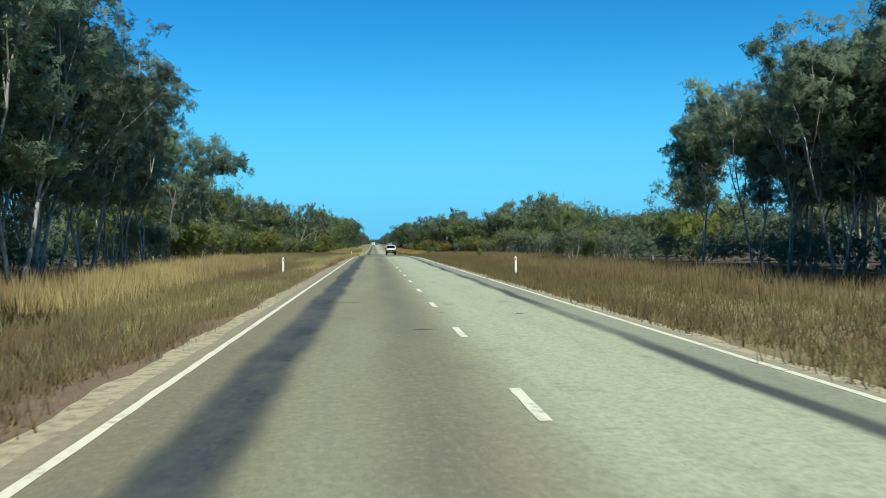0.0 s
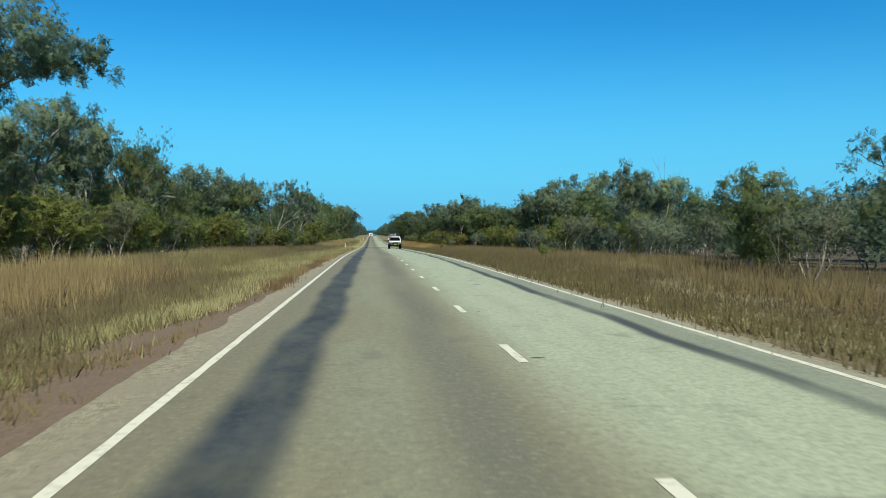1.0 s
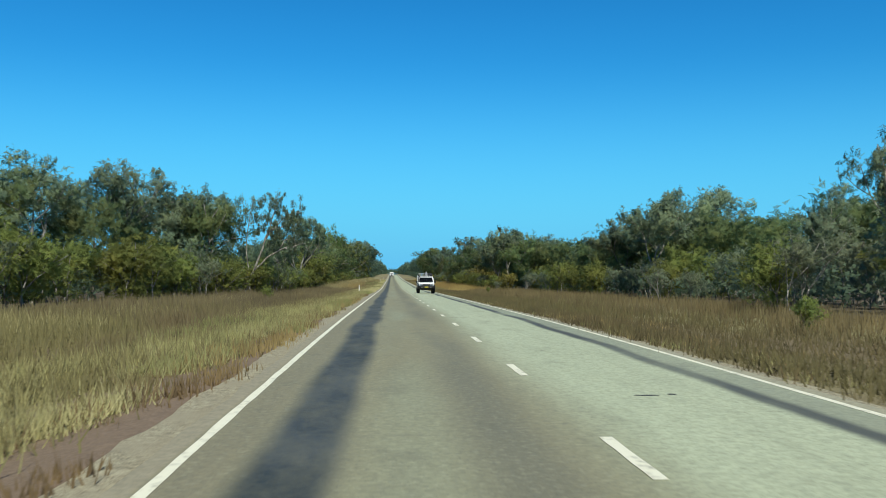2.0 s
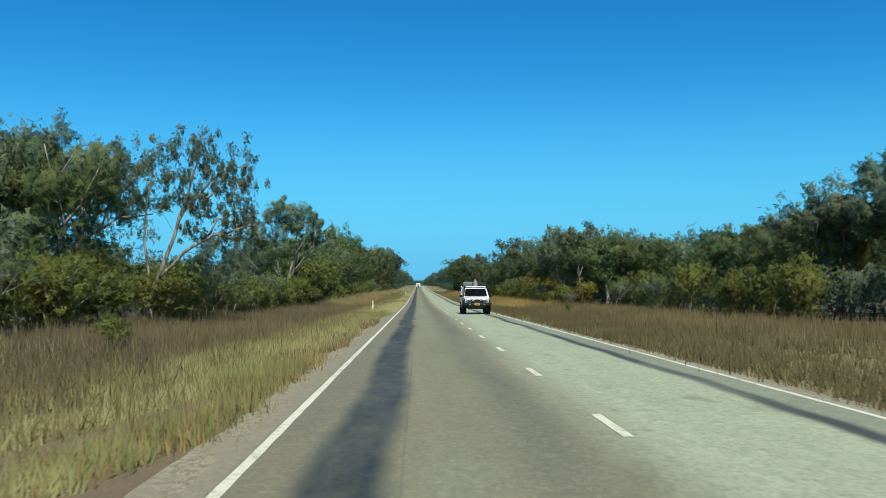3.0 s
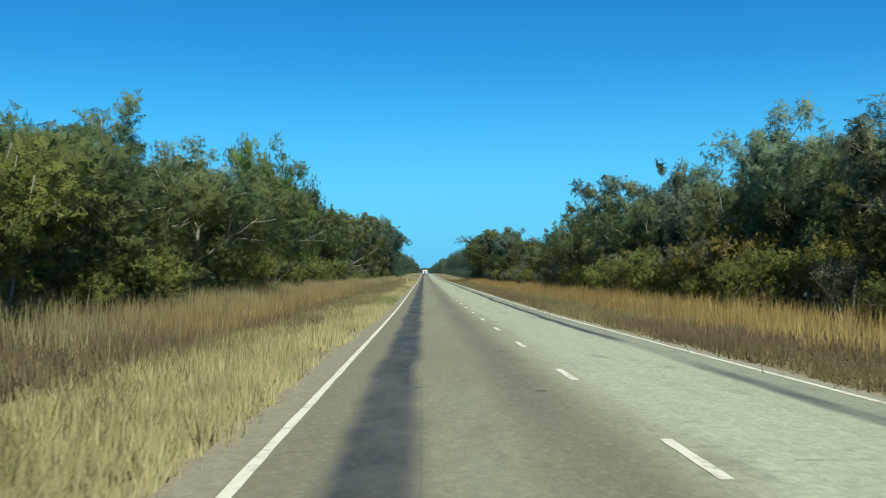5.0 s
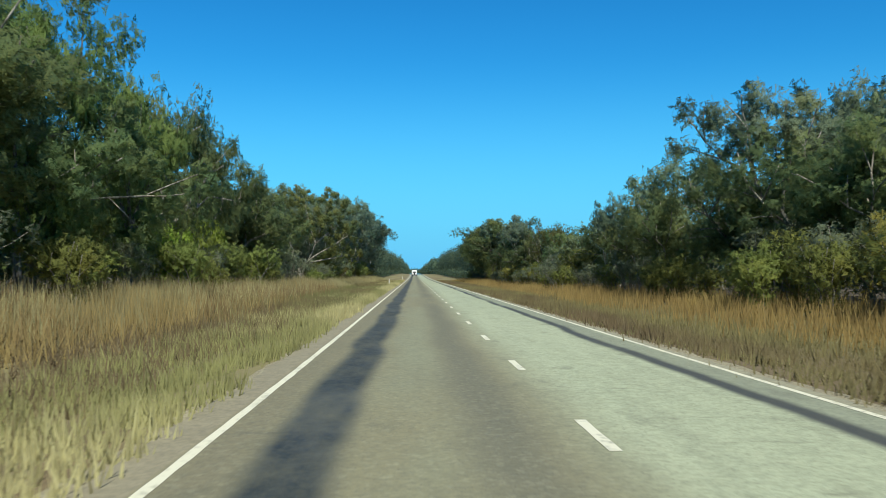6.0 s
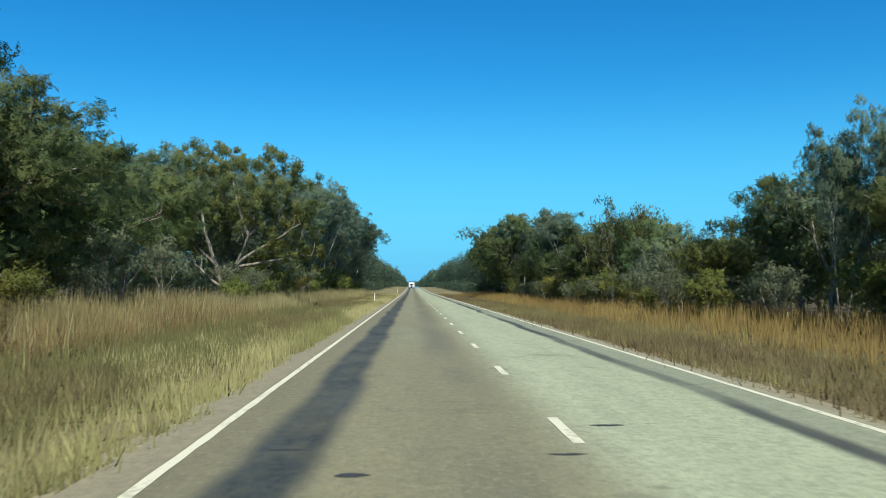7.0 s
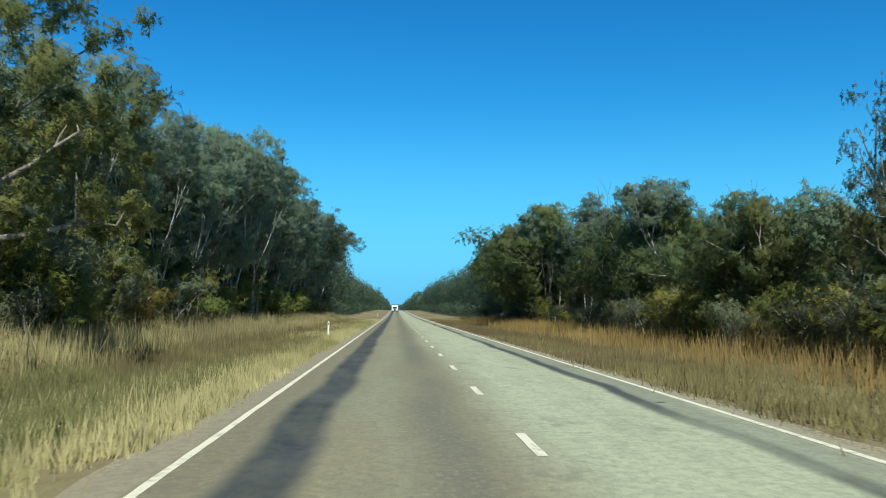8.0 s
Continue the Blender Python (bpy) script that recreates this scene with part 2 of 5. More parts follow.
LEAF_GOLDEN = leaf_material("golden_brown_leaves", (0.105, 0.13, 0.052), (0.155, 0.17, 0.065), (0.225, 0.21, 0.075), 0.58)
LEAF_OLIVE = leaf_material("golden_olive_leaves", (0.16, 0.15, 0.045), (0.23, 0.21, 0.055), (0.29, 0.25, 0.06))
LEAF_GREY = leaf_material("grey_green_leaves", (0.11, 0.14, 0.092), (0.17, 0.205, 0.132), (0.215, 0.235, 0.135), 0.55)
STRAW = grass_material("cream_straw_grass", ((0.47, 0.43, 0.205), (0.61, 0.57, 0.30), (0.31, 0.31, 0.125)))
MIDGRASS = grass_material("olive_brown_grass", ((0.19, 0.175, 0.070), (0.29, 0.255, 0.110), (0.18, 0.135, 0.072)))
GOLD = grass_material("golden_tall_grass", ((0.38, 0.345, 0.165), (0.50, 0.455, 0.23), (0.28, 0.25, 0.125)))
GOLDWARM = grass_material("warm_golden_grass", ((0.42, 0.335, 0.15), (0.55, 0.445, 0.21), (0.32, 0.245, 0.115)))
RUST = grass_material("rusty_tall_grass", ((0.17, 0.115, 0.057), (0.26, 0.178, 0.08), (0.36, 0.275, 0.11)))
AMBER = grass_material("amber_tall_grass", ((0.25, 0.172, 0.06), (0.36, 0.255, 0.082), (0.44, 0.335, 0.118)))
BROWN = grass_material("brown_tall_grass", ((0.125, 0.10, 0.056), (0.18, 0.145, 0.077), (0.22, 0.18, 0.092)))
DARKMEADOW = grass_material("dark_olive_brown_grass", ((0.12, 0.108, 0.044), (0.185, 0.158, 0.062), (0.14, 0.11, 0.05)))
DARKBROWN = grass_material("dark_brown_tall_grass", ((0.125, 0.097, 0.047), (0.19, 0.147, 0.067), (0.24, 0.187, 0.082)))
GREENING = grass_material("greening_grass", ((0.15, 0.17, 0.062), (0.24, 0.25, 0.095), (0.21, 0.185, 0.08)))
GREENSTRAW = grass_material("green_straw_grass", ((0.36, 0.34, 0.145), (0.49, 0.45, 0.21), (0.26, 0.275, 0.10)))


# ---- mesh helpers ----
def mesh_of(name, verts, faces, material, smooth=False):
    me = bpy.data.meshes.new(name)
    me.from_pydata(verts, [], faces)
    me.materials.append(material)
    if smooth:
        me.polygons.foreach_set("use_smooth", [True] * len(me.polygons))
    me.update()
    return me


def fast_mesh(name, verts, loops, sides, material, normals=None):
    """A mesh from arrays in which every face has the same number of sides; normals: one for each vertex, for the soft shading of foliage."""
    me = bpy.data.meshes.new(name)
    count = len(loops) // sides
    me.vertices.add(len(verts))
    me.vertices.foreach_set("co", np.asarray(verts, np.float32).ravel())
    me.loops.add(len(loops))
    me.loops.foreach_set("vertex_index", np.asarray(loops, np.int32))
    me.polygons.add(count)
    me.polygons.foreach_set("loop_start", np.arange(0, count * sides, sides, dtype=np.int32))
    me.polygons.foreach_set("loop_total", np.full(count, sides, np.int32))
    me.materials.append(material)
    me.update(calc_edges=True)
    if normals is not None:
        me.polygons.foreach_set("use_smooth", [True] * count)
        me.normals_split_custom_set_from_vertices(np.asarray(normals, np.float32))
    return me


def child(name, me, parent, label=""):
    ob = new(name, me)
    ob.parent = parent
    return tagged(ob, label)


def part(name, bm, material, parent=None, label=""):
    me = bpy.data.meshes.new(name)
    bm.to_mesh(me)
    bm.free()
    me.materials.append(material)
    ob = new(name, me)
    if parent:
        ob.parent = parent
    return tagged(ob, label)


# ---- ground, road and lines ----
LEFT, RIGHT = -3.65, 3.30          # edge lines, from the centre line
NEAR, FAR = -60.0, 2600.0


def profile(x):
    """Height of the land beside the road."""
    d = max(0.0, (LEFT - 0.75 - x) if x < 0 else (x - RIGHT - 0.75))
    return -0.05 - 0.2 * min(1.0, d / 2.5) + 0.18 * min(1.0, max(0.0, d - 4) / 6)


def bank(x, y):
    """The land climbs a little away from the road, past the hollow."""
    out = np.where(np.asarray(x) < 0, np.clip((-np.asarray(x) - 6.5) / 7.5, 0.0, 1.0) * 0.65, np.clip((np.asarray(x) - 6.0) / 8.0, 0.0, 1.0) * 0.15)
    return out * np.clip((y - 180) / 50, 0.0, 1.0)


def lie(x, y):
    """Height of the land at a place."""
    return float(profile(x) + rise(y) + bank(x, y))


def strip(name, xs_of, ys, z, material):
    verts, faces = [], []
    cols = len(xs_of(ys[0]))
    for y in ys:
        verts += [(x, y, float(z(x) + rise(y) + bank(x, y))) for x in xs_of(y)]
    for i in range(len(ys) - 1):
        for j in range(cols - 1):
            a = i * cols + j
            faces.append((a, a + 1, a + cols + 1, a + cols))
    return new(name, mesh_of(name, verts, faces, material))


def on_road(x, y, z=0.0):
    """A place on the road, tilted with its slope."""
    return Matrix.Translation((x, y, rise(y) + z)) @ Matrix.Rotation(math.atan(rise(y + 0.5) - rise(y - 0.5)), 4, "X")


def steps(a, b, n):
    return [a + (b - a) * i / n for i in range(n + 1)]


YS = steps(-400, NEAR, 4) + steps(NEAR, 440, 250)[1:] + steps(440, FAR, 240)[1:]
XS = [-2500, -700, -200, -60, -30, -20, -14, -11, -8, -6.5, -5.5, -4.6, -3, 0, 3, 4.2, 5, 6, 8, 11, 14, 20, 30, 60, 200, 700, 2500]


ground = strip("ground", lambda y: XS, YS, profile, GROUND)
tagged(ground, "dry brown savanna ground with red soil and straw", "ground", kind="structure")

ROAD_END = 1690.0               # here it bends away behind the trees
RY = steps(NEAR, 440, 1000) + steps(440, ROAD_END, 150)[1:]


def edge(side, y, wide, rough):
    return wide + rough * (noise.noise(Vector((side * 7.3, y * 0.55, 0))) + 0.6 * noise.noise(Vector((side * 3.1, y * 2.1, 4))))


def seal(y):
    """Width of the seal outside the left edge line: narrow at first, wider farther on."""
    return 0.28 + 0.24 * min(1.0, max(0.0, (y - 110) / 50))


road = strip("road", lambda y: [LEFT - seal(y) - edge(1, y, 0, 0.06), LEFT, 0, RIGHT, RIGHT + 0.24 + edge(2, y, 0, 0.06)], RY,
             lambda x: 0.0, ASPHALT)
tagged(road, "two-lane sealed highway with dark bitumen wheel tracks", "road", kind="structure")
for side, base, name in ((-1, LEFT, "shoulder"), (1, RIGHT, "shoulder")):
    sh = strip(name, (lambda y: [base - 0.72 - edge(5, y, 0, 0.13), base - 0.6, base - 0.45, base + 0.3]) if side < 0 else
               (lambda y: [base - 0.3, base + 0.36, base + 0.46, base + 0.6 + edge(6, y, 0, 0.16)]), RY, lambda x: profile(x) + 0.006 if abs(x - base) > 0.4 else -0.012, GRAVEL)
    tagged(sh, "narrow pale gravel shoulder along the road edge", "road shoulder", kind="structure")


def line_strip(name, x, width, rough):
    return strip(name, lambda y: [x - width / 2 + rough * noise.noise(Vector((x, y * 1.7, 9))), x + width / 2 + rough * noise.noise(Vector((x, y * 1.9, 3)))],
                 RY, lambda x: 0.004, PAINT)


for x in (LEFT, RIGHT):
    tagged(line_strip("edge_line", x, 0.105, 0.014), "worn white painted edge line", "road line", kind="structure")
PITCH, DASH = 6.5, 1.65


def dash_mesh():
    bm = bmesh.new()
    n = 6
    lo = [bm.verts.new((-0.06 + 0.004 * math.sin(i * 2.1), -DASH / 2 + DASH * i / n, 0.005)) for i in range(n + 1)]
    hi = [bm.verts.new((0.06 + 0.004 * math.sin(i * 1.3), -DASH / 2 + DASH * i / n, 0.005)) for i in range(n + 1)]
    for i in range(n):
        bm.faces.new((lo[i], hi[i], hi[i + 1], lo[i + 1]))
    me = bpy.data.meshes.new("centre_dash")
    bm.to_mesh(me)
    bm.free()
    me.materials.append(PAINT)
    return me


DASH_MESH = dash_mesh()
for k in range(-3, 75):
    ob = new("centre_dash", DASH_MESH)
    ob.matrix_basis = on_road(0, 7.96 + PITCH * k)
    tagged(ob, "short white painted centre line dash on the road", "road line", "centre line dashes", "structure")


# ---- trees ----
def tube(verts, faces, points, radii, sides):
    start = len(verts)
    for i, (p, r) in enumerate(zip(points, radii)):
        d = (points[min(i + 1, len(points) - 1)] - points[max(i - 1, 0)]).normalized()
        s = d.orthogonal().normalized()
        t = d.cross(s)
        for k in range(sides):
            a = 2 * math.pi * k / sides
            verts.append(tuple(p + r * (math.cos(a) * s + math.sin(a) * t)))
    for i in range(len(points) - 1):
        for k in range(sides):
            a, b = start + i * sides + k, start + i * sides + (k + 1) % sides
            faces.append((a, b, b + sides, a + sides))
    faces.append(tuple(start + (len(points) - 1) * sides + k for k in range(sides)))


def limb(rng, at, way, length, r0, r1, pieces, wobble, lift):
    """A bent limb: points and radii, and the way it goes at its end."""
    pts, rad, d = [at.copy()], [r0], way.normalized()
    for i in range(pieces):
        d = (d + Vector((rng.gauss(0, wobble), rng.gauss(0, wobble), rng.gauss(0, wobble) + lift))).normalized()
        pts.append(pts[-1] + d * (length / pieces))
        rad.append(r0 + (r1 - r0) * (i + 1) / pieces)
    return pts, rad, d


def branching(rng, stems, trunk, spread, levels, kids, shrink, radius, lift, wobble):
    """Limbs of a whole tree and its twig tips. trunk: bare length; levels of forking above it."""
    limbs, tips = [], []

    def grow(at, way, length, r, level):
        pts, rad, d = limb(rng, at, way, length, r, r * 0.6, (4, 3, 2, 2, 2)[level], wobble, lift)
        limbs.append((pts, rad, (6, 4, 3, 3, 3)[level]))
        if level >= levels:
            tips.append(pts[-1])
            if rng.random() < 0.6:
                tips.append(pts[-2])
            return
        turn = rng.random() * 6.28
        for k in range(kids):
            a = turn + 6.28 * k / kids + rng.gauss(0, 0.3)
            s = d.orthogonal().normalized()
            out = s * math.cos(a) + d.cross(s) * math.sin(a)
            q = spread * (0.7 + 0.6 * rng.random())
            start = pts[-1] if k < 2 or level == 0 else pts[-2]
            grow(start, d * math.cos(q) + out * math.sin(q), length * shrink * (0.8 + 0.4 * rng.random()), r * 0.58, level + 1)

    for k in range(stems):
        a = 6.28 * k / stems + rng.random()
        lean = 0.06 if stems == 1 else 0.3
        at = Vector((0.12 * math.cos(a), 0.12 * math.sin(a), -0.3)) if stems > 1 else Vector((0, 0, -0.3))
        grow(at, Vector((lean * math.cos(a), lean * math.sin(a), 1)), trunk * (0.85 + 0.3 * rng.random()), radius, 0)
    return limbs, tips


def leaf_mesh(name, seed, clumps, per, long, wide, droop, material, tall=0.75):
    """A crown of many small leaves gathered in clumps (place, radius)."""
    g = np.random.default_rng(seed)
    c = np.repeat(np.array([tuple(p) for p, r in clumps]), per, axis=0)
    r = np.repeat(np.array([r for p, r in clumps]), per)
    v = g.normal(size=c.shape)
    v /= np.linalg.norm(v, axis=1)[:, None]
    p = c + v * (r * g.random(len(c)) ** 0.62)[:, None] * np.array((1.0, 1.0, tall))
    a = g.normal(size=c.shape) + np.array((0, 0, -droop))
    a /= np.linalg.norm(a, axis=1)[:, None]
    s = np.cross(a, g.normal(size=c.shape))
    s /= np.linalg.norm(s, axis=1)[:, None]
    L = (long * (0.6 + 0.8 * g.random(len(c))))[:, None]
    W = (wide * (0.6 + 0.8 * g.random(len(c))))[:, None]
    hub = np.array((0.0, 0.0, c[:, 2].mean() - 1.0))
    out = (p - c) / r[:, None] * 1.1 + (c - hub) / (np.abs(c - hub).max() + 0.01) * 0.9 + g.normal(size=c.shape) * 0.12
    out /= np.linalg.norm(out, axis=1)[:, None]
    s *= np.where((np.cross(s, a) * out).sum(1) < 0, -1.0, 1.0)[:, None]
    tris = np.stack((p - s * W, p + s * W, p + a * L), 1).reshape(-1, 3)
    return fast_mesh(name, tris, np.arange(len(tris)), 3, material, np.repeat(out, 3, axis=0))


def make_tree(kind, seed, near=True):
    """One tree of a kind, about as tall as SIZE says, as an empty with a trunk and a crown."""
    rng = random.Random(seed)
    k = KINDS[kind]
    limbs, tips = branching(rng, *k["form"])
    verts, faces = [], []
    for pts, rad, sides in limbs:
        if near or sides > 3 or not k["leaves"]:
            tube(verts, faces, pts, rad, sides)
    top = max(p.z for pts, rad, sides in limbs for p in pts)
    clumps = []
    for p in tips:
        w = k["clump"] * (0.65 + 0.7 * rng.random())
        for _ in range(2):
            clumps.append((p + Vector((rng.gauss(0, 0.4), rng.gauss(0, 0.4), rng.gauss(0, 0.3))) * w, w * rng.uniform(0.48, 0.75)))
    for p in tips:
        if rng.random() < k["low"]:
            clumps.append((Vector((p.x * rng.uniform(0.25, 0.85), p.y * rng.uniform(0.25, 0.85), rng.uniform(k["skirt"], 0.9) * top)), k["clump"] * (0.6 + 0.6 * rng.random())))
    scale = k["tall"] / (top + (k["clump"] * 0.5 if k["leaves"] else 0))
    tree = new(k["name"])
    tagged(tree, k["label"], k["cat"], k["group"])
    child("trunk", mesh_of("trunk", [tuple(scale * c for c in v) for v in verts], faces, k["bark"], True), tree)
    if k["leaves"]:
        n = k["leaves"] if near else int(k["leaves"] * 0.26)
        grow = 1.0 if near else 1.6
        me = leaf_mesh("crown", seed, [(p * scale, r * scale) for p, r in clumps], max(6, n // len(clumps)), k["leaf"][0] * grow, k["leaf"][1] * grow, k["leaf"][2], k["green"], 1.1 if kind == "gum" else 0.75)
        child("crown", me, tree)
    return tree


# form: stems, trunk, spread, levels, kids, shrink, radius, lift, wobble
KINDS = {
    "gum": dict(name="gum_tree", label="tall open-crowned gum tree with pale limbs", cat="tree", group="roadside trees", tall=10.0,
                form=(1, 3.2, 0.5, 3, 3, 0.74, 0.17, 0.10, 0.13), clump=0.78, low=0.3, skirt=0.5, leaves=4800, leaf=(0.36, 0.14, 0.8), bark=BARK_GUM, green=LEAF_GUM),
    "sheoak": dict(name="sheoak_tree", label="tall dark sheoak tree with thin grey trunks", cat="tree", group="roadside trees", tall=12.0,
                   form=(2, 4.2, 0.34, 3, 3, 0.72, 0.105, 0.16, 0.07), clump=0.95, low=1.0, skirt=0.36, leaves=6400, leaf=(0.34, 0.21, 0.3), bark=BARK_SHEOAK, green=LEAF_SHEOAK),
    "dense": dict(name="broadleaf_tree", label="dense dark green broadleaf tree with low branches", cat="tree", group="roadside trees", tall=9.0,
                  form=(1, 2.0, 0.62, 3, 3, 0.78, 0.16, 0.08, 0.12), clump=0.88, low=1.0, skirt=0.18, leaves=5600, leaf=(0.32, 0.195, 0.3), bark=BARK_GUM, green=LEAF_DENSE),
    "fresh": dict(name="broadleaf_tree", label="tall leafy tree with a fresh light green crown", cat="tree", group="roadside trees", tall=9.0,
                  form=(1, 2.0, 0.62, 3, 3, 0.78, 0.16, 0.08, 0.12), clump=0.88, low=1.0, skirt=0.18, leaves=5000, leaf=(0.36, 0.18, 0.3), bark=BARK_DARK, green=LEAF_FRESH),
    "golden": dict(name="spreading_gum", label="spreading gum tree with golden brown leaves and pale crooked limbs", cat="tree", group="roadside trees", tall=9.0,
                   form=(3, 1.9, 0.55, 3, 3, 0.82, 0.17, 0.04, 0.17), clump=0.82, low=0.8, skirt=0.16, leaves=8600, leaf=(0.30, 0.16, 0.5), bark=BARK_GUM, green=LEAF_GOLDEN),
    "shrub": dict(name="shrub", label="bushy olive green shrub in dry grass", cat="shrub", group="roadside shrubs", tall=3.6,
                  form=(4, 1.2, 0.5, 2, 3, 0.8, 0.05, 0.1, 0.14), clump=0.62, low=1.0, skirt=0.12, leaves=1900, leaf=(0.27, 0.13, 0.2), bark=BARK_DARK, green=LEAF_SHRUB),
    "grey": dict(name="wattle_tree", label="small grey-green wattle tree with thin stems", cat="tree", group="roadside shrubs", tall=5.5,
                 form=(3, 2.0, 0.42, 2, 3, 0.8, 0.06, 0.12, 0.12), clump=0.75, low=0.7, skirt=0.3, leaves=1900, leaf=(0.28, 0.10, 0.5), bark=BARK_GUM, green=LEAF_GREY),
    "vine": dict(name="vine_shrub", label="bright lime green vine-covered shrub", cat="shrub", group="roadside shrubs", tall=3.6,
                 form=(4, 1.2, 0.5, 2, 3, 0.8, 0.05, 0.1, 0.14), clump=0.62, low=1.0, skirt=0.08, leaves=2400, leaf=(0.24, 0.12, 0.5), bark=BARK_DARK, green=LEAF_LIME),
    "wattle": dict(name="golden_shrub", label="golden olive shrub at the edge of the trees", cat="shrub", group="roadside shrubs", tall=3.6,
                   form=(4, 1.2, 0.5, 2, 3, 0.8, 0.05, 0.1, 0.14), clump=0.62, low=1.0, skirt=0.1, leaves=2200, leaf=(0.25, 0.11, 0.3), bark=BARK_GUM, green=LEAF_OLIVE),
    "dead": dict(name="dead_tree", label="leafless grey dead tree with bare branches", cat="tree", group="dead trees", tall=8.0,
                 form=(1, 2.6, 0.4, 4, 2, 0.76, 0.14, 0.14, 0.12), clump=0.1, low=0.0, skirt=0.5, leaves=0, leaf=(0, 0, 0), bark=BARK_DEAD, green=None),
}
KINDS["umbrella"] = dict(KINDS["sheoak"], label="leaning sheoak with a flat umbrella crown and dark limbs", bark=BARK_DEAD)
MODELS = {}


def plant(kind, variant, x, y, size, spin, near=True, broad=1.0):
    """Stands a tree of that height at (x, y): the first of a model is the model, the rest are copies."""
    key = (kind, variant, near)
    s = size / KINDS[kind]["tall"]
    m = Matrix.Translation((x, y, lie(x, y) - 0.05)) @ Matrix.Rotation(spin, 4, "Z") @ Matrix.Diagonal((s * broad, s * broad, s, 1))
    if key not in MODELS:
        MODELS[key] = make_tree(kind, 100 * len(MODELS) + 7 * variant, near)
        MODELS[key].matrix_basis = m
        return MODELS[key]
    ob = copy_thing(MODELS[key], Matrix())
    ob.matrix_basis = m
    return ob


def shaped_tree(kind, x, y, seed, stems, clumps, radius, detail, full=1.0, leaves=24000, fine=1.0, deep=0.9):
    """A tree with limbs of its own, each a line of (across, up) points in metres; clumps: (across, up, radius)."""
    r = random.Random(seed)
    k = KINDS[kind]
    verts, faces, tops, grown = [], [], [], []
    for i, line in enumerate(stems):
        off = r.uniform(-0.9, 0.9)
        first = Vector((line[0][0], 0.0, line[0][1]))
        near = min(grown, key=lambda p: (p.x - first.x) ** 2 + (p.z - first.z) ** 2) if grown and first.z > 0.1 else first
        reach = len(line) - 1
        pts = [near.copy()] + [Vector((a, near.y + off * (j + 1) / reach, b)) for j, (a, b) in enumerate(line[1:])]
        bent = [pts[0]]
        for p, q in zip(pts, pts[1:]):
            bent += [p.lerp(q, 0.5) + Vector((r.gauss(0, 0.07), r.gauss(0, 0.07), r.gauss(0, 0.05))), q]
        grown += bent
        r0 = radius * (1.0 if line[0][1] < 0.1 else 0.5)
        rad = [r0 + (radius * 0.12 - r0) * j / (len(bent) - 1) for j in range(len(bent))]
        tube(verts, faces, bent, rad, 7 if r0 > 0.1 else 5)
        for p in bent[len(bent) // 2:]:
            for _ in range(detail):
                d = Vector((r.gauss(0, 1), r.gauss(0, 1), r.gauss(0.5, 0.8))).normalized()
                tp, tr, _d = limb(r, p, d, r.uniform(0.6, 1.5), radius * 0.13, radius * 0.04, 3, 0.25, 0.1)
                tube(verts, faces, tp, tr, 4)
                tops.append(tp[-1])
    tree = new(k["name"])
    tagged(tree, k["label"], k["cat"], k["group"])
    child("trunk", mesh_of("trunk", verts, faces, k["bark"], True), tree)
    if k["leaves"]:
        all_clumps = [(Vector((a + r.gauss(0, 0.75) * c, r.gauss(0, deep), b + r.gauss(0, 0.6) * c)), c * full * r.uniform(0.2, 0.55)) for a, b, c in clumps for _ in range(13)]
        all_clumps += [(p, full * r.uniform(0.22, 0.48)) for p in tops]
        child("crown", leaf_mesh("crown", seed, all_clumps, max(40, leaves // len(all_clumps)), k["leaf"][0] * 0.72 * fine, k["leaf"][1] * 0.6 * fine, k["leaf"][2], k["green"], 1.15), tree)
    tree.location = (x, y, lie(x, y) - 0.1)
    return tree


# ---- woods beside the road ----
def wood(side, y0, y1, x0, x1, gap, kinds, low, high, near):
    """A row of trees on one side of the road (-1 left), from y0 to y1 and x0 to x1, so far apart, of such heights; near: full detail."""
    rng = random.Random(side * 1000 + int(y0 * 7 + x0 * 3))
    y = y0 + rng.random() * gap
    while y < y1:
        kind = rng.choice(kinds)
        size = rng.uniform(low, high)
        if kind in ("shrub", "grey") and size > 6.5:
            size = rng.uniform(4.5, 6.5)
        out = 1.7 if kind in ("gum", "dense", "sheoak") else 0.3
        plant(kind, rng.randrange(4), side * (rng.uniform(x0, x1) + out), y, size, rng.random() * 6.28, near, rng.uniform(0.9, 1.2))
        y += gap * rng.uniform(0.65, 1.35)


# the dark stand on both sides at the start
wood(-1, 30, 57, 12.6, 14.6, 3.6, ("sheoak",), 10.6, 12.2, True)
wood(-1, -6, 30, 11.4, 14.0, 4.0, ("sheoak",), 11.0, 12.6, True)
wood(-1, -6, 58, 14.5, 18, 3.6, ("sheoak",), 11.0, 12.5, False)
wood(-1, -6, 60, 20, 30, 3.6, ("sheoak", "grey"), 9.5, 11.5, False)
wood(1, 8, 46, 17.5, 20, 3.8, ("sheoak",), 10.5, 12.0, True)
wood(1, 8, 52, 21.5, 25, 3.6, ("sheoak",), 11.0, 12.0, False)
wood(1, 5, 60, 26, 36, 3.6, ("sheoak", "grey"), 9.0, 11.0, False)
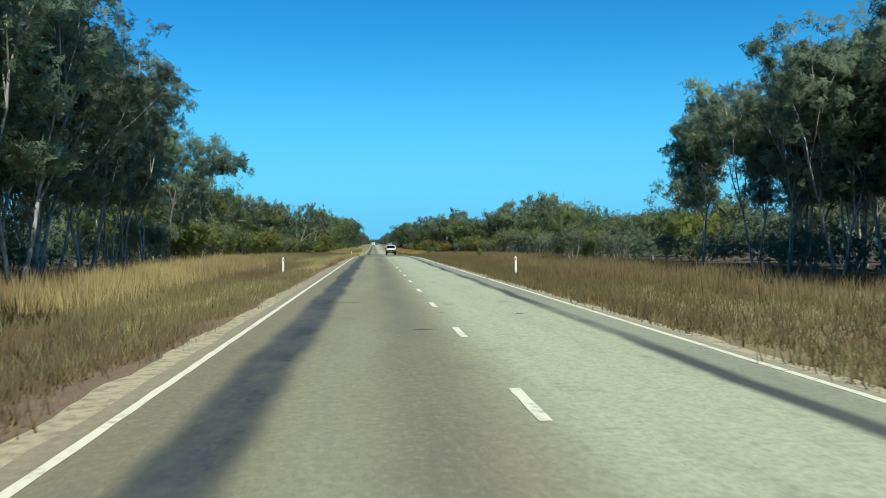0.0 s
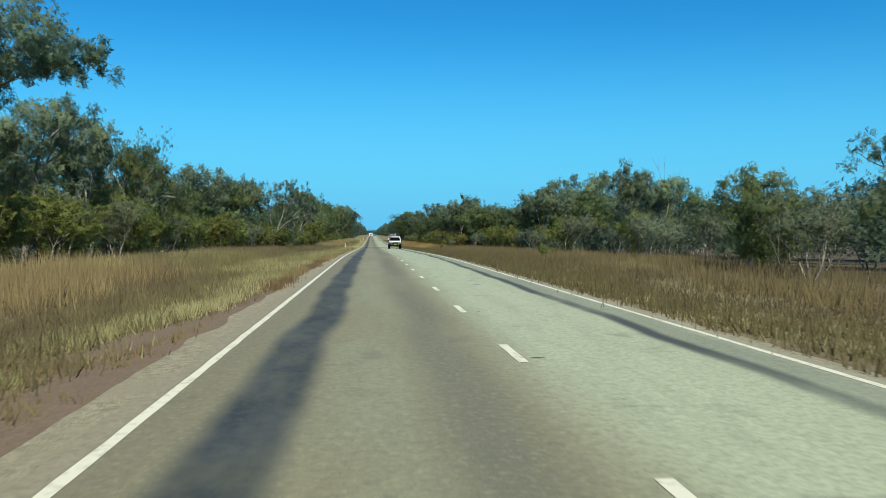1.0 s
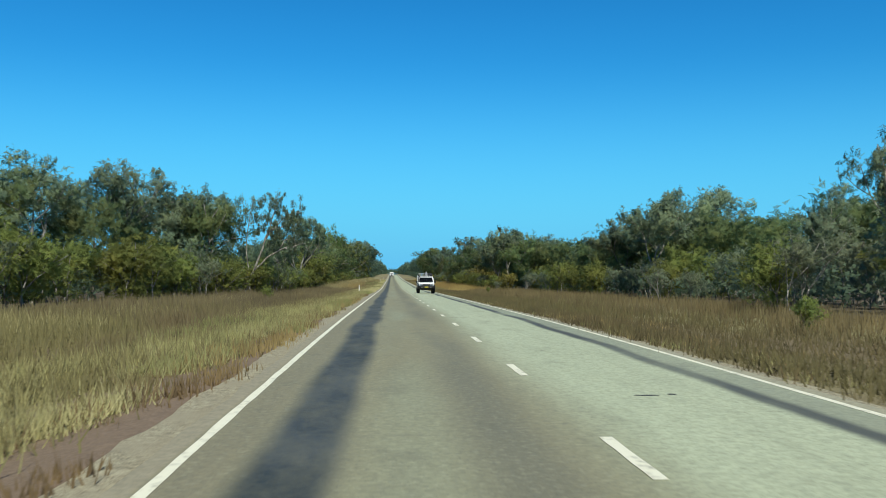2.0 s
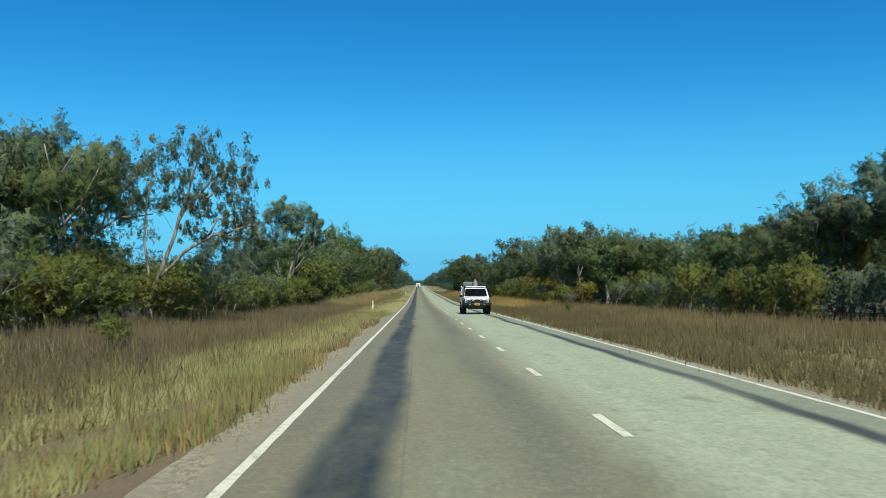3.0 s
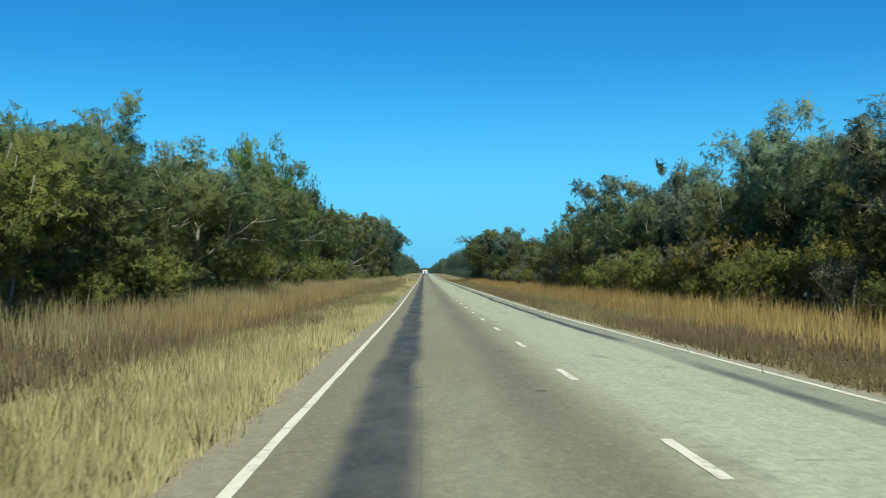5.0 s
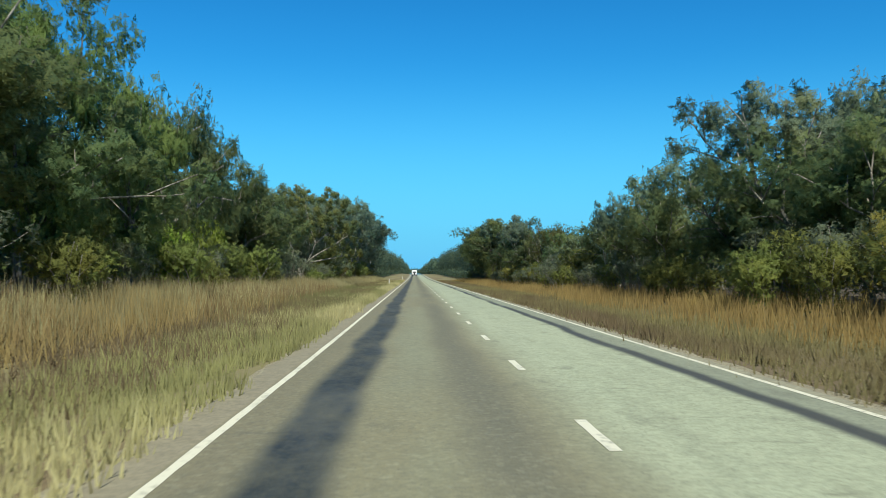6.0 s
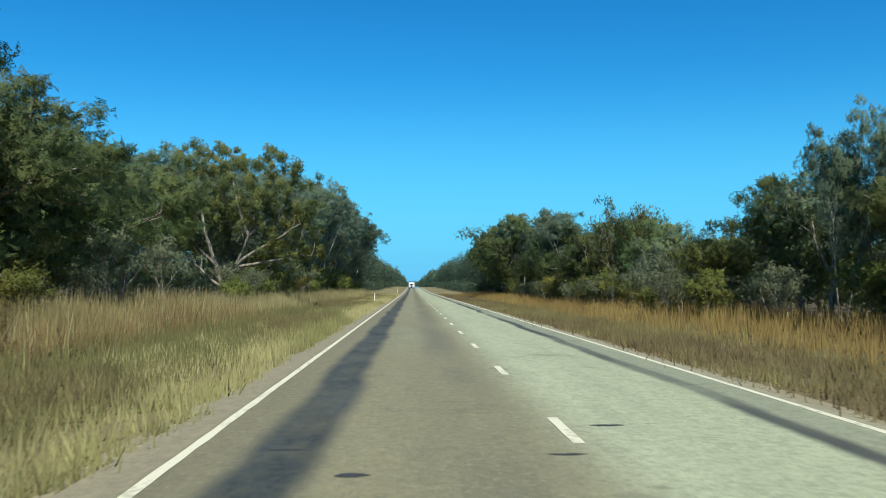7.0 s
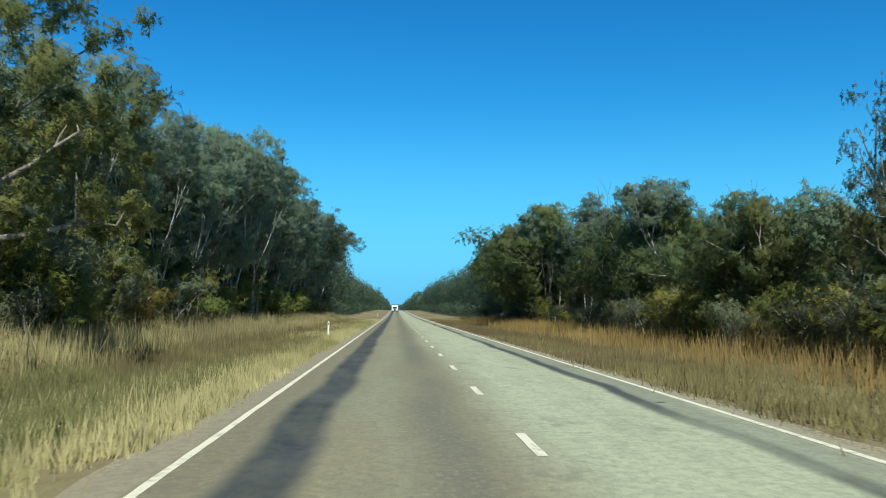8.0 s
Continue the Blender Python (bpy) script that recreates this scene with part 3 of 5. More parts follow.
# left: low scrub with gums behind
wood(-1, 60, 150, 15.5, 18.5, 3.0, ("shrub", "shrub", "grey"), 3.2, 4.4, True)
wood(-1, 62, 150, 19, 23, 5.2, ("gum", "dense", "shrub"), 5.5, 7.5, False)
wood(-1, 80, 150, 25, 36, 5.5, ("gum", "grey"), 6.5, 9.0, False)
wood(-1, 150, 196, 12.5, 15.5, 2.6, ("shrub", "shrub", "grey"), 2.4, 3.4, True)
wood(-1, 132, 200, 13.4, 16.4, 2.5, ("shrub", "shrub", "grey"), 2.4, 3.6, True)
wood(-1, 150, 192, 17, 22, 2.8, ("shrub", "grey"), 2.6, 3.6, False)
wood(-1, 150, 196, 25, 36, 3.6, ("grey", "dense"), 4.0, 5.0, False)
# left: thick trees
wood(-1, 198, 214, 11.5, 14, 3.0, ("dense", "shrub", "dense"), 5.0, 6.6, True)
wood(-1, 212, 240, 12, 14.5, 3.4, ("dense", "dense", "gum"), 6.0, 7.8, True)
wood(-1, 240, 256, 13.4, 15.5, 3.4, ("dense", "gum", "dense"), 8.0, 9.6, True)
wood(-1, 256, 276, 15.2, 17.0, 3.4, ("dense", "dense", "shrub"), 6.0, 7.6, True)
wood(-1, 284, 302, 13.2, 15.2, 3.4, ("dense", "gum", "dense"), 7.0, 8.2, True)
wood(-1, 214, 305, 17, 23, 3.0, ("dense", "gum"), 7.5, 9.0, False)
wood(-1, 226, 305, 24, 34, 6.5, ("dense", "sheoak"), 8.0, 10.0, False)
wood(-1, 198, 300, 11.4, 13.0, 4.5, ("shrub", "shrub", "grey"), 1.8, 3.6, True)
# left: the tall wall at the end
wood(-1, 303, 324, 17, 19, 4.0, ("dense", "gum"), 7.5, 8.8, False)
wood(-1, 328, 350, 11.0, 12.6, 2.6, ("sheoak",), 9.6, 11.2, True)
wood(-1, 350, 418, 10.6, 12.4, 2.6, ("sheoak",), 11.8, 13.4, True)
wood(-1, 418, 434, 11.2, 13.0, 3.0, ("sheoak",), 12.0, 13.0, True)
wood(-1, 326, 432, 16, 20, 2.8, ("sheoak",), 11.0, 12.5, False)
wood(-1, 314, 334, 12.2, 13.8, 3.2, ("shrub", "grey", "shrub"), 2.6, 4.0, True)
wood(-1, 330, 404, 12.4, 14.4, 6.0, ("grey", "grey", "shrub"), 3.2, 5.2, True)
wood(-1, 316, 432, 11.6, 13.0, 3.4, ("shrub", "grey", "shrub"), 2.2, 4.2, True)
wood(-1, 304, 432, 21, 32, 5.5, ("sheoak", "dense"), 10.0, 12.5, False)
# right: scrub with gums behind
wood(1, 58, 150, 14.5, 19, 3.2, ("grey", "grey", "shrub", "dead"), 2.2, 3.8, True)
wood(1, 60, 150, 20, 25, 4.2, ("grey", "dense", "shrub"), 3.2, 4.6, False)
wood(1, 70, 112, 26, 31, 6.4, ("gum", "gum", "grey"), 4.6, 6.0, False)
wood(1, 112, 150, 26, 31, 6.4, ("gum", "gum", "dense"), 6.0, 8.0, False)
wood(1, 62, 150, 33, 42, 5.0, ("gum", "grey"), 4.6, 6.4, False)
wood(1, 150, 200, 16, 19.5, 3.0, ("shrub", "grey", "shrub"), 2.6, 4.0, True)
wood(1, 150, 200, 20, 24, 3.6, ("dense", "gum", "dense"), 5.6, 7.6, False)
wood(1, 150, 205, 26, 34, 3.6, ("gum", "dense"), 7.0, 9.0, False)
# right: thick trees
wood(1, 200, 248, 15, 17.5, 3.4, ("dense", "gum", "dense"), 6.6, 8.6, True)
wood(1, 248, 275, 15.4, 17.8, 3.4, ("dense", "dense", "gum"), 7.4, 9.0, True)
wood(1, 275, 300, 13, 15.5, 3.2, ("dense", "gum", "dense"), 5.6, 7.4, True)
wood(1, 300, 314, 12.6, 15, 2.8, ("dense", "grey", "shrub"), 3.6, 4.4, True)
wood(1, 314, 344, 12.6, 15, 3.0, ("dense", "dense", "gum"), 5.2, 6.5, True)
wood(1, 344, 374, 12.6, 15, 3.2, ("dense", "dense", "sheoak"), 7.2, 8.8, True)
wood(1, 374, 434, 12.2, 14.5, 3.2, ("dense", "sheoak"), 10.8, 12.4, True)
wood(1, 200, 270, 19, 24, 3.2, ("dense", "gum"), 7.5, 9.5, False)
wood(1, 270, 298, 17, 23, 3.0, ("dense", "gum"), 5.0, 6.4, False)
wood(1, 298, 316, 17, 23, 3.0, ("dense", "gum"), 3.8, 4.6, False)
wood(1, 316, 350, 17, 23, 3.0, ("dense", "gum"), 5.0, 6.4, False)
wood(1, 350, 432, 17, 23, 3.0, ("dense", "sheoak"), 7.0, 9.0, False)
wood(1, 205, 432, 26, 36, 6.5, ("dense", "gum"), 6.5, 8.0, False)
wood(1, 296, 352, 10.8, 12.4, 2.7, ("wattle", "shrub", "grey"), 1.6, 2.9, True)
wood(1, 312, 356, 10.4, 11.4, 2.3, ("grey", "grey", "shrub"), 1.8, 2.8, True)
wood(1, 226, 262, 13.2, 14.6, 3.2, ("wattle", "grey", "shrub"), 2.8, 4.2, True)
wood(-1, 308, 336, 11.0, 12.2, 3.0, ("wattle", "grey", "shrub"), 1.5, 2.8, True)
wood(1, 195, 430, 11.8, 13.0, 4.4, ("shrub", "grey"), 1.6, 3.0, True)
# the leaning gum, the fan-shaped gum, the bare fallen-topped tree and the umbrella-crowned sheoak
leaning_gum = shaped_tree("gum", -14.9, 148.5, 31, [
    [(0, -0.3), (0.5, 0.9), (1.1, 1.9), (1.9, 3.4), (2.5, 4.6), (3.0, 5.9), (3.2, 6.5)], [(1.1, 1.9), (2.3, 2.75), (3.1, 3.1), (3.9, 3.4), (4.9, 3.55), (5.8, 3.7), (6.05, 3.2)],
    [(1.9, 3.4), (2.4, 4.3), (3.6, 5.3), (4.7, 5.85), (5.3, 5.8)], [(3.1, 3.1), (3.8, 3.9), (4.7, 4.2)], [(2.5, 4.6), (3.4, 4.7), (4.0, 5.0)],
    [(0.5, 0.9), (0.3, 3.2), (0.6, 5.5), (0.9, 6.6)], [(3.9, 3.4), (4.4, 3.3), (5.0, 3.2)]],
    [(5.2, 5.65, 0.55), (4.1, 5.7, 0.5), (3.9, 4.95, 0.5), (3.2, 6.5, 0.6), (4.7, 4.15, 0.55), (4.8, 3.3, 0.4), (3.4, 4.35, 0.4), (2.6, 3.5, 0.35), (2.7, 6.4, 0.6),
     (2.6, 5.5, 0.5), (2.6, 4.5, 0.3), (6.05, 3.15, 0.12), (0.6, 6.4, 0.8), (1.5, 6.2, 0.7), (0.2, 5.0, 0.6), (1.6, 5.0, 0.5), (4.9, 5.4, 0.3), (4.5, 3.9, 0.3)], 0.15, 1, 1.05, 11000, 0.66)
leaning_gum.scale = (0.94, 1.0, 1.28)
shaped_tree("gum", -14.5, 190.0, 32, [
    [(0, -0.3), (0.2, 2.8), (0.9, 5.0), (1.2, 7.5), (1.4, 9.0)], [(0, -0.3), (-0.5, 3.0), (-1.2, 6.0), (-1.6, 8.6)],
    [(0.2, 2.8), (1.6, 4.6), (2.6, 6.0), (2.9, 7.4)], [(-0.5, 3.0), (-2.0, 5.0), (-2.8, 7.2)], [(-0.2, 1.5), (-2.4, 3.6), (-4.2, 5.6)], [(0.9, 5.0), (1.9, 6.4), (2.2, 8.2)]],
    [(1.4, 9.5, 0.8), (0.3, 9.3, 0.8), (-1.6, 9.0, 0.8), (-0.6, 8.4, 0.8), (2.3, 8.6, 0.7), (3.0, 7.6, 0.7), (3.2, 6.6, 0.6), (-2.8, 7.6, 0.8), (-2.2, 6.2, 0.9),
     (-1.0, 6.8, 0.8), (1.2, 7.4, 0.7), (2.2, 6.6, 0.5), (-1.6, 4.8, 0.8), (0.2, 7.8, 0.6), (-3.8, 6.6, 0.9), (-4.4, 5.2, 0.9), (-3.2, 4.6, 0.9),
     (-0.8, 5.4, 0.8), (0.9, 6.0, 0.6), (-3.4, 8.2, 0.7), (0.8, 8.6, 0.8), (-0.6, 9.6, 0.6)], 0.15, 1, 1.2, 34000, 0.75)
shaped_tree("dead", -14.7, 194.0, 33, [
    [(0, -0.3), (0.3, 2.5), (0.5, 4.0), (1.3, 5.6), (2.6, 6.9), (4.2, 8.3)], [(0.5, 4.0), (1.6, 5.3), (2.9, 6.4), (4.2, 7.15)],
    [(0.45, 3.7), (1.5, 4.9), (2.8, 5.8), (4.25, 6.5)], [(0.4, 3.2), (1.4, 4.5), (2.4, 4.6)], [(0.5, 4.0), (0.8, 5.4), (1.4, 6.6)],
    [(1.6, 5.3), (2.2, 6.3), (2.9, 7.2)], [(1.5, 4.9), (2.6, 5.3), (3.4, 5.3)]], [], 0.15, 1)
shaped_tree("umbrella", -17.0, 67.0, 34, [
    [(0, -0.3), (0.2, 2.5), (0.4, 4.6), (0.9, 7.0), (1.6, 8.6)], [(0.4, 4.6), (1.8, 6.5), (3.5, 7.6), (4.9, 8.0)], [(0.4, 4.6), (-0.4, 7.0), (-0.6, 9.0)], [(1.8, 6.5), (2.6, 7.9), (3.0, 8.6)]],
    [(2.0, 8.9, 0.9), (3.4, 9.0, 0.9), (4.6, 8.4, 0.8), (5.2, 8.0, 0.5), (3.9, 7.9, 0.7), (3.0, 7.8, 0.7), (2.3, 7.3, 0.6), (1.6, 6.6, 0.6), (4.4, 7.5, 0.4), (0.4, 9.4, 1.0), (-1.2, 9.8, 1.1), (-0.4, 8.2, 0.9), (1.0, 8.0, 0.7), (-1.6, 8.6, 0.9)], 0.15, 2, 1.35, 15000, 0.75)
# the spreading golden gum
shaped_tree("golden", -14.7, 319.0, 35, [
    [(0, -0.3), (0.1, 0.9), (-0.5, 2.6), (-1.3, 5.0), (-1.7, 8.0), (-1.6, 10.2)], [(0.1, 0.9), (0.8, 2.4), (1.7, 4.6), (2.6, 7.4), (3.2, 9.8)],
    [(0.8, 2.4), (2.4, 3.6), (4.2, 4.6), (5.4, 5.4)], [(-0.5, 2.6), (-2.0, 4.0), (-3.2, 6.0), (-3.8, 8.2)], [(1.7, 4.6), (3.4, 6.0), (4.8, 7.6)],
    [(0.1, 0.9), (-1.4, 2.2), (-2.9, 3.4), (-4.0, 4.2)], [(1.7, 4.6), (1.0, 6.8), (0.6, 9.0)], [(0.8, 2.4), (3.0, 2.8), (5.0, 3.2), (6.0, 3.2)]],
    [(-4.0, 8.6, 0.9), (-2.4, 10.2, 0.9), (-0.8, 10.4, 0.9), (0.6, 9.4, 0.8), (2.2, 9.2, 0.9), (3.5, 10.1, 0.9), (4.9, 8.8, 0.9), (5.8, 6.4, 0.9), (6.1, 3.6, 0.7), (-2.6, 7.2, 1.0), (-3.7, 6.2, 0.9),
     (-1.0, 7.2, 1.0), (1.2, 8.0, 1.0), (2.4, 7.0, 1.0), (3.7, 7.8, 1.0), (4.6, 6.2, 1.0), (3.4, 5.2, 0.9), (5.0, 4.5, 0.8), (1.2, 5.8, 0.9), (-3.1, 4.4, 0.9), (3.2, 3.4, 0.7), (-1.4, 8.9, 0.9), (0.0, 6.0, 0.7)],
    0.24, 1, 1.15, 32000, 0.9, 1.9)
# single trees: kind, model, x, y, height, spin, full detail, breadth
plant("gum", 0, -20.5, 84.0, 9.0, 1.0, True, 1.0)
plant("gum", 1, -20.0, 94.0, 9.4, 2.2, True, 1.0)
plant("dense", 1, -20.0, 102.0, 9.2, 0.3, True, 0.6)
plant("gum", 2, -22.0, 122.0, 8.6, 4.0, True, 1.1)
plant("gum", 0, -20.5, 136.0, 9.6, 5.1, True, 1.1)
plant("gum", 3, -20.0, 146.0, 10.0, 1.9, True, 1.1)
plant("gum", 4, 19.8, 108.0, 8.0, 0.4, True, 0.8)
plant("gum", 1, 21.7, 104.0, 6.8, 2.4, True, 0.9)
plant("dead", 0, 22.6, 104.5, 8.2, 0.4, True, 0.5)
plant("gum", 2, 19.2, 142.0, 8.7, 1.4, True, 0.95)
plant("gum", 1, 24.0, 123.0, 6.2, 4.4, True, 1.1)
plant("dense", 1, -18.5, 146.0, 8.6, 2.0, True, 0.9)
plant("gum", 0, -20.0, 153.0, 9.4, 0.9, True, 1.0)
plant("dead", 1, -14.5, 172.0, 4.6, 2.0, True, 0.7)
plant("dead", 1, -15.5, 177.0, 4.8, 0.9, True, 0.7)
plant("dead", 0, -21.5, 111.0, 8.2, 1.4, True, 0.9)
plant("fresh", 2, -15.4, 251.0, 11.5, 0.4, True, 0.6)
plant("fresh", 0, -14.4, 259.0, 10.8, 3.1, True, 0.55)
plant("dense", 1, -15.2, 265.0, 10.6, 1.2, True, 0.55)
plant("shrub", 1, -12.2, 314.0, 1.2, 0.4, True, 0.7)
plant("shrub", 0, 9.8, 177.0, 1.0, 1.4, True, 0.7)
plant("shrub", 2, -10.6, 133.0, 1.3, 2.4, True, 0.8)
plant("shrub", 3, 10.6, 98.0, 1.2, 0.9, True, 0.8)
plant("wattle", 0, 15.4, 220.0, 3.4, 0.5, True, 1.2)
plant("wattle", 1, 15.0, 197.0, 3.0, 1.5, True, 1.2)
plant("wattle", 0, 14.4, 206.0, 2.4, 2.5, True, 1.2)
plant("dead", 0, 14.4, 202.0, 3.6, 1.1, True, 0.5)
plant("dead", 1, 14.8, 213.0, 4.2, 0.3, True, 0.5)
plant("vine", 0, -13.9, 264.5, 3.8, 0.5, True, 0.8)
plant("vine", 1, -13.4, 262.0, 2.6, 1.5, True, 0.9)
plant("vine", 1, -14.6, 273.0, 4.6, 2.5, True, 0.55)
plant("vine", 0, -14.4, 275.5, 3.2, 3.5, True, 0.7)
plant("dense", 3, -15.9, 280.0, 10.8, 2.9, True, 0.74)
plant("dead", 0, -11.4, 341.0, 6.0, 2.0, True, 0.6)
plant("dead", 1, -11.2, 356.0, 6.4, 0.2, True, 0.6)
plant("gum", 4, 29.5, 83.0, 8.6, 0.5, True, 1.1)
plant("gum", 1, 27.5, 127.0, 7.6, 3.7, True, 0.95)
plant("dead", 1, 27.5, 116.0, 8.0, 2.2, True, 0.8)
plant("gum", 0, 29.0, 160.0, 11.4, 1.1, True, 1.15)
plant("gum", 3, 24.5, 152.0, 9.2, 2.9, True, 1.1)
plant("gum", 2, 21.0, 156.0, 7.6, 5.9, True, 1.1)
plant("sheoak", 3, 20.0, 43.0, 11.0, 3.7, True, 1.1)
plant("sheoak", 0, 21.0, 36.0, 11.0, 1.7, True, 1.1)
plant("sheoak", 1, 18.9, 52.0, 11.4, 0.7, True, 1.05)
plant("dense", 0, 14.6, 72.0, 4.6, 1.5, True, 0.95)
plant("grey", 1, 14.0, 66.0, 3.0, 2.5, True, 1.3)
plant("gum", 1, 16.2, 205.0, 9.4, 0.6, True, 0.9)
plant("gum", 4, 16.0, 212.0, 7.8, 2.0, True, 1.15)
plant("gum", 1, 16.4, 228.0, 10.2, 4.3, True, 1.1)
plant("gum", 0, 16.4, 262.0, 11.0, 2.6, True, 1.1)
plant("gum", 3, 23.5, 272.0, 14.0, 0.2, True, 0.8)
plant("gum", 2, 26.0, 268.0, 12.4, 3.2, True, 0.9)
plant("gum", 0, 18.5, 286.0, 10.0, 5.2, True, 1.0)
plant("sheoak", 3, 13.7, 289.0, 7.9, 2.2, True, 0.6)
plant("golden", 1, 14.6, 321.5, 8.0, 2.4, True, 0.56)
plant("sheoak", 4, 13.6, 346.0, 9.2, 3.6, True, 1.15)
plant("dead", 1, 12.8, 352.0, 10.0, 1.2, True, 0.8)
plant("dead", 0, 13.8, 332.0, 6.8, 0.6, True, 0.7)
plant("dead", 1, 14.2, 335.0, 6.6, 3.0, True, 0.6)
plant("dead", 0, 12.6, 376.0, 7.6, 0.6, True, 0.5)


# ---- the woods farther on and behind: many crowns, one mass ----
def far_woods(name, seed, spots, per, leaf, material):
    """spots: x, y, height of each crown."""
    g = np.random.default_rng(seed)
    s = np.repeat(np.array(spots), per, axis=0)
    n = len(s)
    v = g.normal(size=(n, 3))
    v /= np.linalg.norm(v, axis=1)[:, None]
    v *= (g.random(n) ** 0.4)[:, None]
    lump = 0.75 + 0.35 * np.sin(s[:, 1] * 3.1 + v[:, 0] * 4) * np.sin(v[:, 1] * 5 + s[:, 0])
    half = s[:, 2] * 0.46
    p = np.stack((s[:, 0] + v[:, 0] * 2.6 * lump, s[:, 1] + v[:, 1] * 3.0 * lump, rise(s[:, 1]) + bank(s[:, 0], s[:, 1]) + s[:, 2] - half * 1.02 + v[:, 2] * half * (0.8 + 0.25 * lump)), 1)
    a = g.normal(size=(n, 3))
    a /= np.linalg.norm(a, axis=1)[:, None]
    b = np.cross(a, g.normal(size=(n, 3)))
    b /= np.linalg.norm(b, axis=1)[:, None]
    L = (leaf * (0.6 + 0.8 * g.random(n)))[:, None]
    out = v + np.array((0, 0, 0.25)) + g.normal(size=(n, 3)) * 0.2
    out /= np.linalg.norm(out, axis=1)[:, None]
    b *= np.where((np.cross(b, a) * out).sum(1) < 0, -1.0, 1.0)[:, None]
    tris = np.stack((p - b * L * 0.6, p + b * L * 0.6, p + a * L * 1.5), 1).reshape(-1, 3)
    me = fast_mesh(name, tris, np.arange(len(tris)), 3, material, np.repeat(out, 3, axis=0))
    return tagged(new(name, me), "low green undergrowth between the trees" if name == "undergrowth" else "distant dark green woods lining the highway", name.replace("_", " "), kind="stuff")


rng = random.Random(5)
spots_a, spots_b, spots_c, spots_d, spots_f = [], [], [], [], []
for side in (-1, 1):
    y = 434.0
    while y < 760:
        for x in (11.8, 17.5):
            tall = (12.8 if y < 475 else 9.6) if side < 0 else 11.2
            swell = 1.6 * math.sin(y * 0.23 + side + x) * math.sin(y * 0.071 + 2.0 * x)
            spots_a.append((side * (x + rng.uniform(0, 2.5) + (1.8 if side > 0 else 0.0)), y + rng.uniform(-1.5, 1.5), tall + swell + rng.uniform(-1.1, 1.1)))
        y += 3.4
    y = 432.0
    while y < 760:
        spots_d.append((side * (11.5 + rng.uniform(0, 4)), y, rng.uniform(2.2, 3.8)))
        y += 2.6
    while y < 1760:
        spots_f.append((side * (10.5 + rng.uniform(0, 5)), y, rng.uniform(2.5, 4.5)))
        for x in (10.5, 18.0):
            spots_b.append((side * (x + rng.uniform(0, 5)), y + rng.uniform(-2, 2), rng.uniform(8.5, 12.5)))
        y += 6.0
    y = -10.0
    while y < 440:
        low = 4.5 if (side < 0 and 140 < y < 200) else 6.5
        spots_c.append((side * rng.uniform(38, 46), y, low * rng.uniform(0.8, 1.25)))
        if y < 434 and not (0 < y < 60):
            spots_d.append((side * rng.uniform(24, 29), y, rng.uniform(2.8, 4.2) + (1.6 if y > 300 else 0)))
            spots_d.append((side * rng.uniform(18.5, 22), y + 1.5, rng.uniform(1.8, 3.2)))
        if 0 < y < 60:
            spots_d.append((side * rng.uniform(24, 30), y, rng.uniform(2.4, 3.8)))
            spots_d.append((side * rng.uniform(20.5, 24), y + 1.5, rng.uniform(1.6, 2.6)))
        spots_c.append((side * rng.uniform(50, 62), y, low * rng.uniform(0.9, 1.4)))
        y += 3.0
for k in range(90):
    spots_b.append((-45 + k, 1730 + rng.uniform(-18, 18), rng.uniform(8, 12)))
    spots_f.append((-45 + k, 1712 + rng.uniform(-6, 6), rng.uniform(4, 6)))
spots_e = [(rng.choice((-1, 1)) * rng.uniform(62, 150), rng.uniform(-40, 430), rng.uniform(4.5, 8.0)) for _ in range(420)]
far_woods("far_woods", 15, spots_e, 60, 0.8, LEAF_FAR)
far_woods("far_woods", 11, spots_a, 520, 0.34, LEAF_FAR)
far_woods("far_woods", 12, spots_b, 80, 1.0, LEAF_FAR)
far_woods("undergrowth", 14, spots_d, 170, 0.28, LEAF_FAR)
far_woods("undergrowth", 16, spots_f, 60, 0.8, LEAF_FAR)
far_woods("far_woods", 13, spots_c, 110, 0.5, LEAF_FAR)


# ---- grass ----
def grass(name, label, seed, count, spread, low, high, width, lean, material, where):
    """Blades in tufts. where(g, n): the places of n tufts."""
    g = np.random.default_rng(seed)
    tufts = where(g, count)
    per = 10
    c = np.repeat(tufts, per, axis=0)
    n = len(c)
    tall = np.repeat(g.uniform(low, high, len(tufts)), per) * g.uniform(0.55, 1.1, n)
    base = c + g.normal(size=(n, 2)) * spread
    z = np.interp(base[:, 0], XS, [profile(x) for x in XS]) + rise(base[:, 1]) + bank(base[:, 0], base[:, 1])
    turn = g.random(n) * 6.283
    tip = base + np.stack((np.cos(turn), np.sin(turn)), 1) * (tall * lean * g.random(n))[:, None]
    face = g.random(n) * 6.283
    w = np.stack((np.cos(face), np.sin(face)), 1) * (width * g.uniform(0.6, 1.4, n))[:, None]
    v = np.empty((n, 3, 3))
    w *= np.where(w[:, 0] < 0, -1.0, 1.0)[:, None]
    v[:, 0, :2], v[:, 1, :2], v[:, 2, :2] = base - w, base + w, tip
    v[:, 0, 2] = v[:, 1, 2] = z - 0.02
    v[:, 2, 2] = z + tall
    up = np.concatenate((g.normal(size=(n, 2)) * 0.45 + np.array((0.0, -0.35)), np.ones((n, 1))), 1)
    up /= np.linalg.norm(up, axis=1)[:, None]
    me = fast_mesh(name, v.reshape(-1, 3), np.arange(n * 3), 3, material, np.repeat(up, 3, axis=0))
    return tagged(new(name, me), label, "grass", kind="stuff")


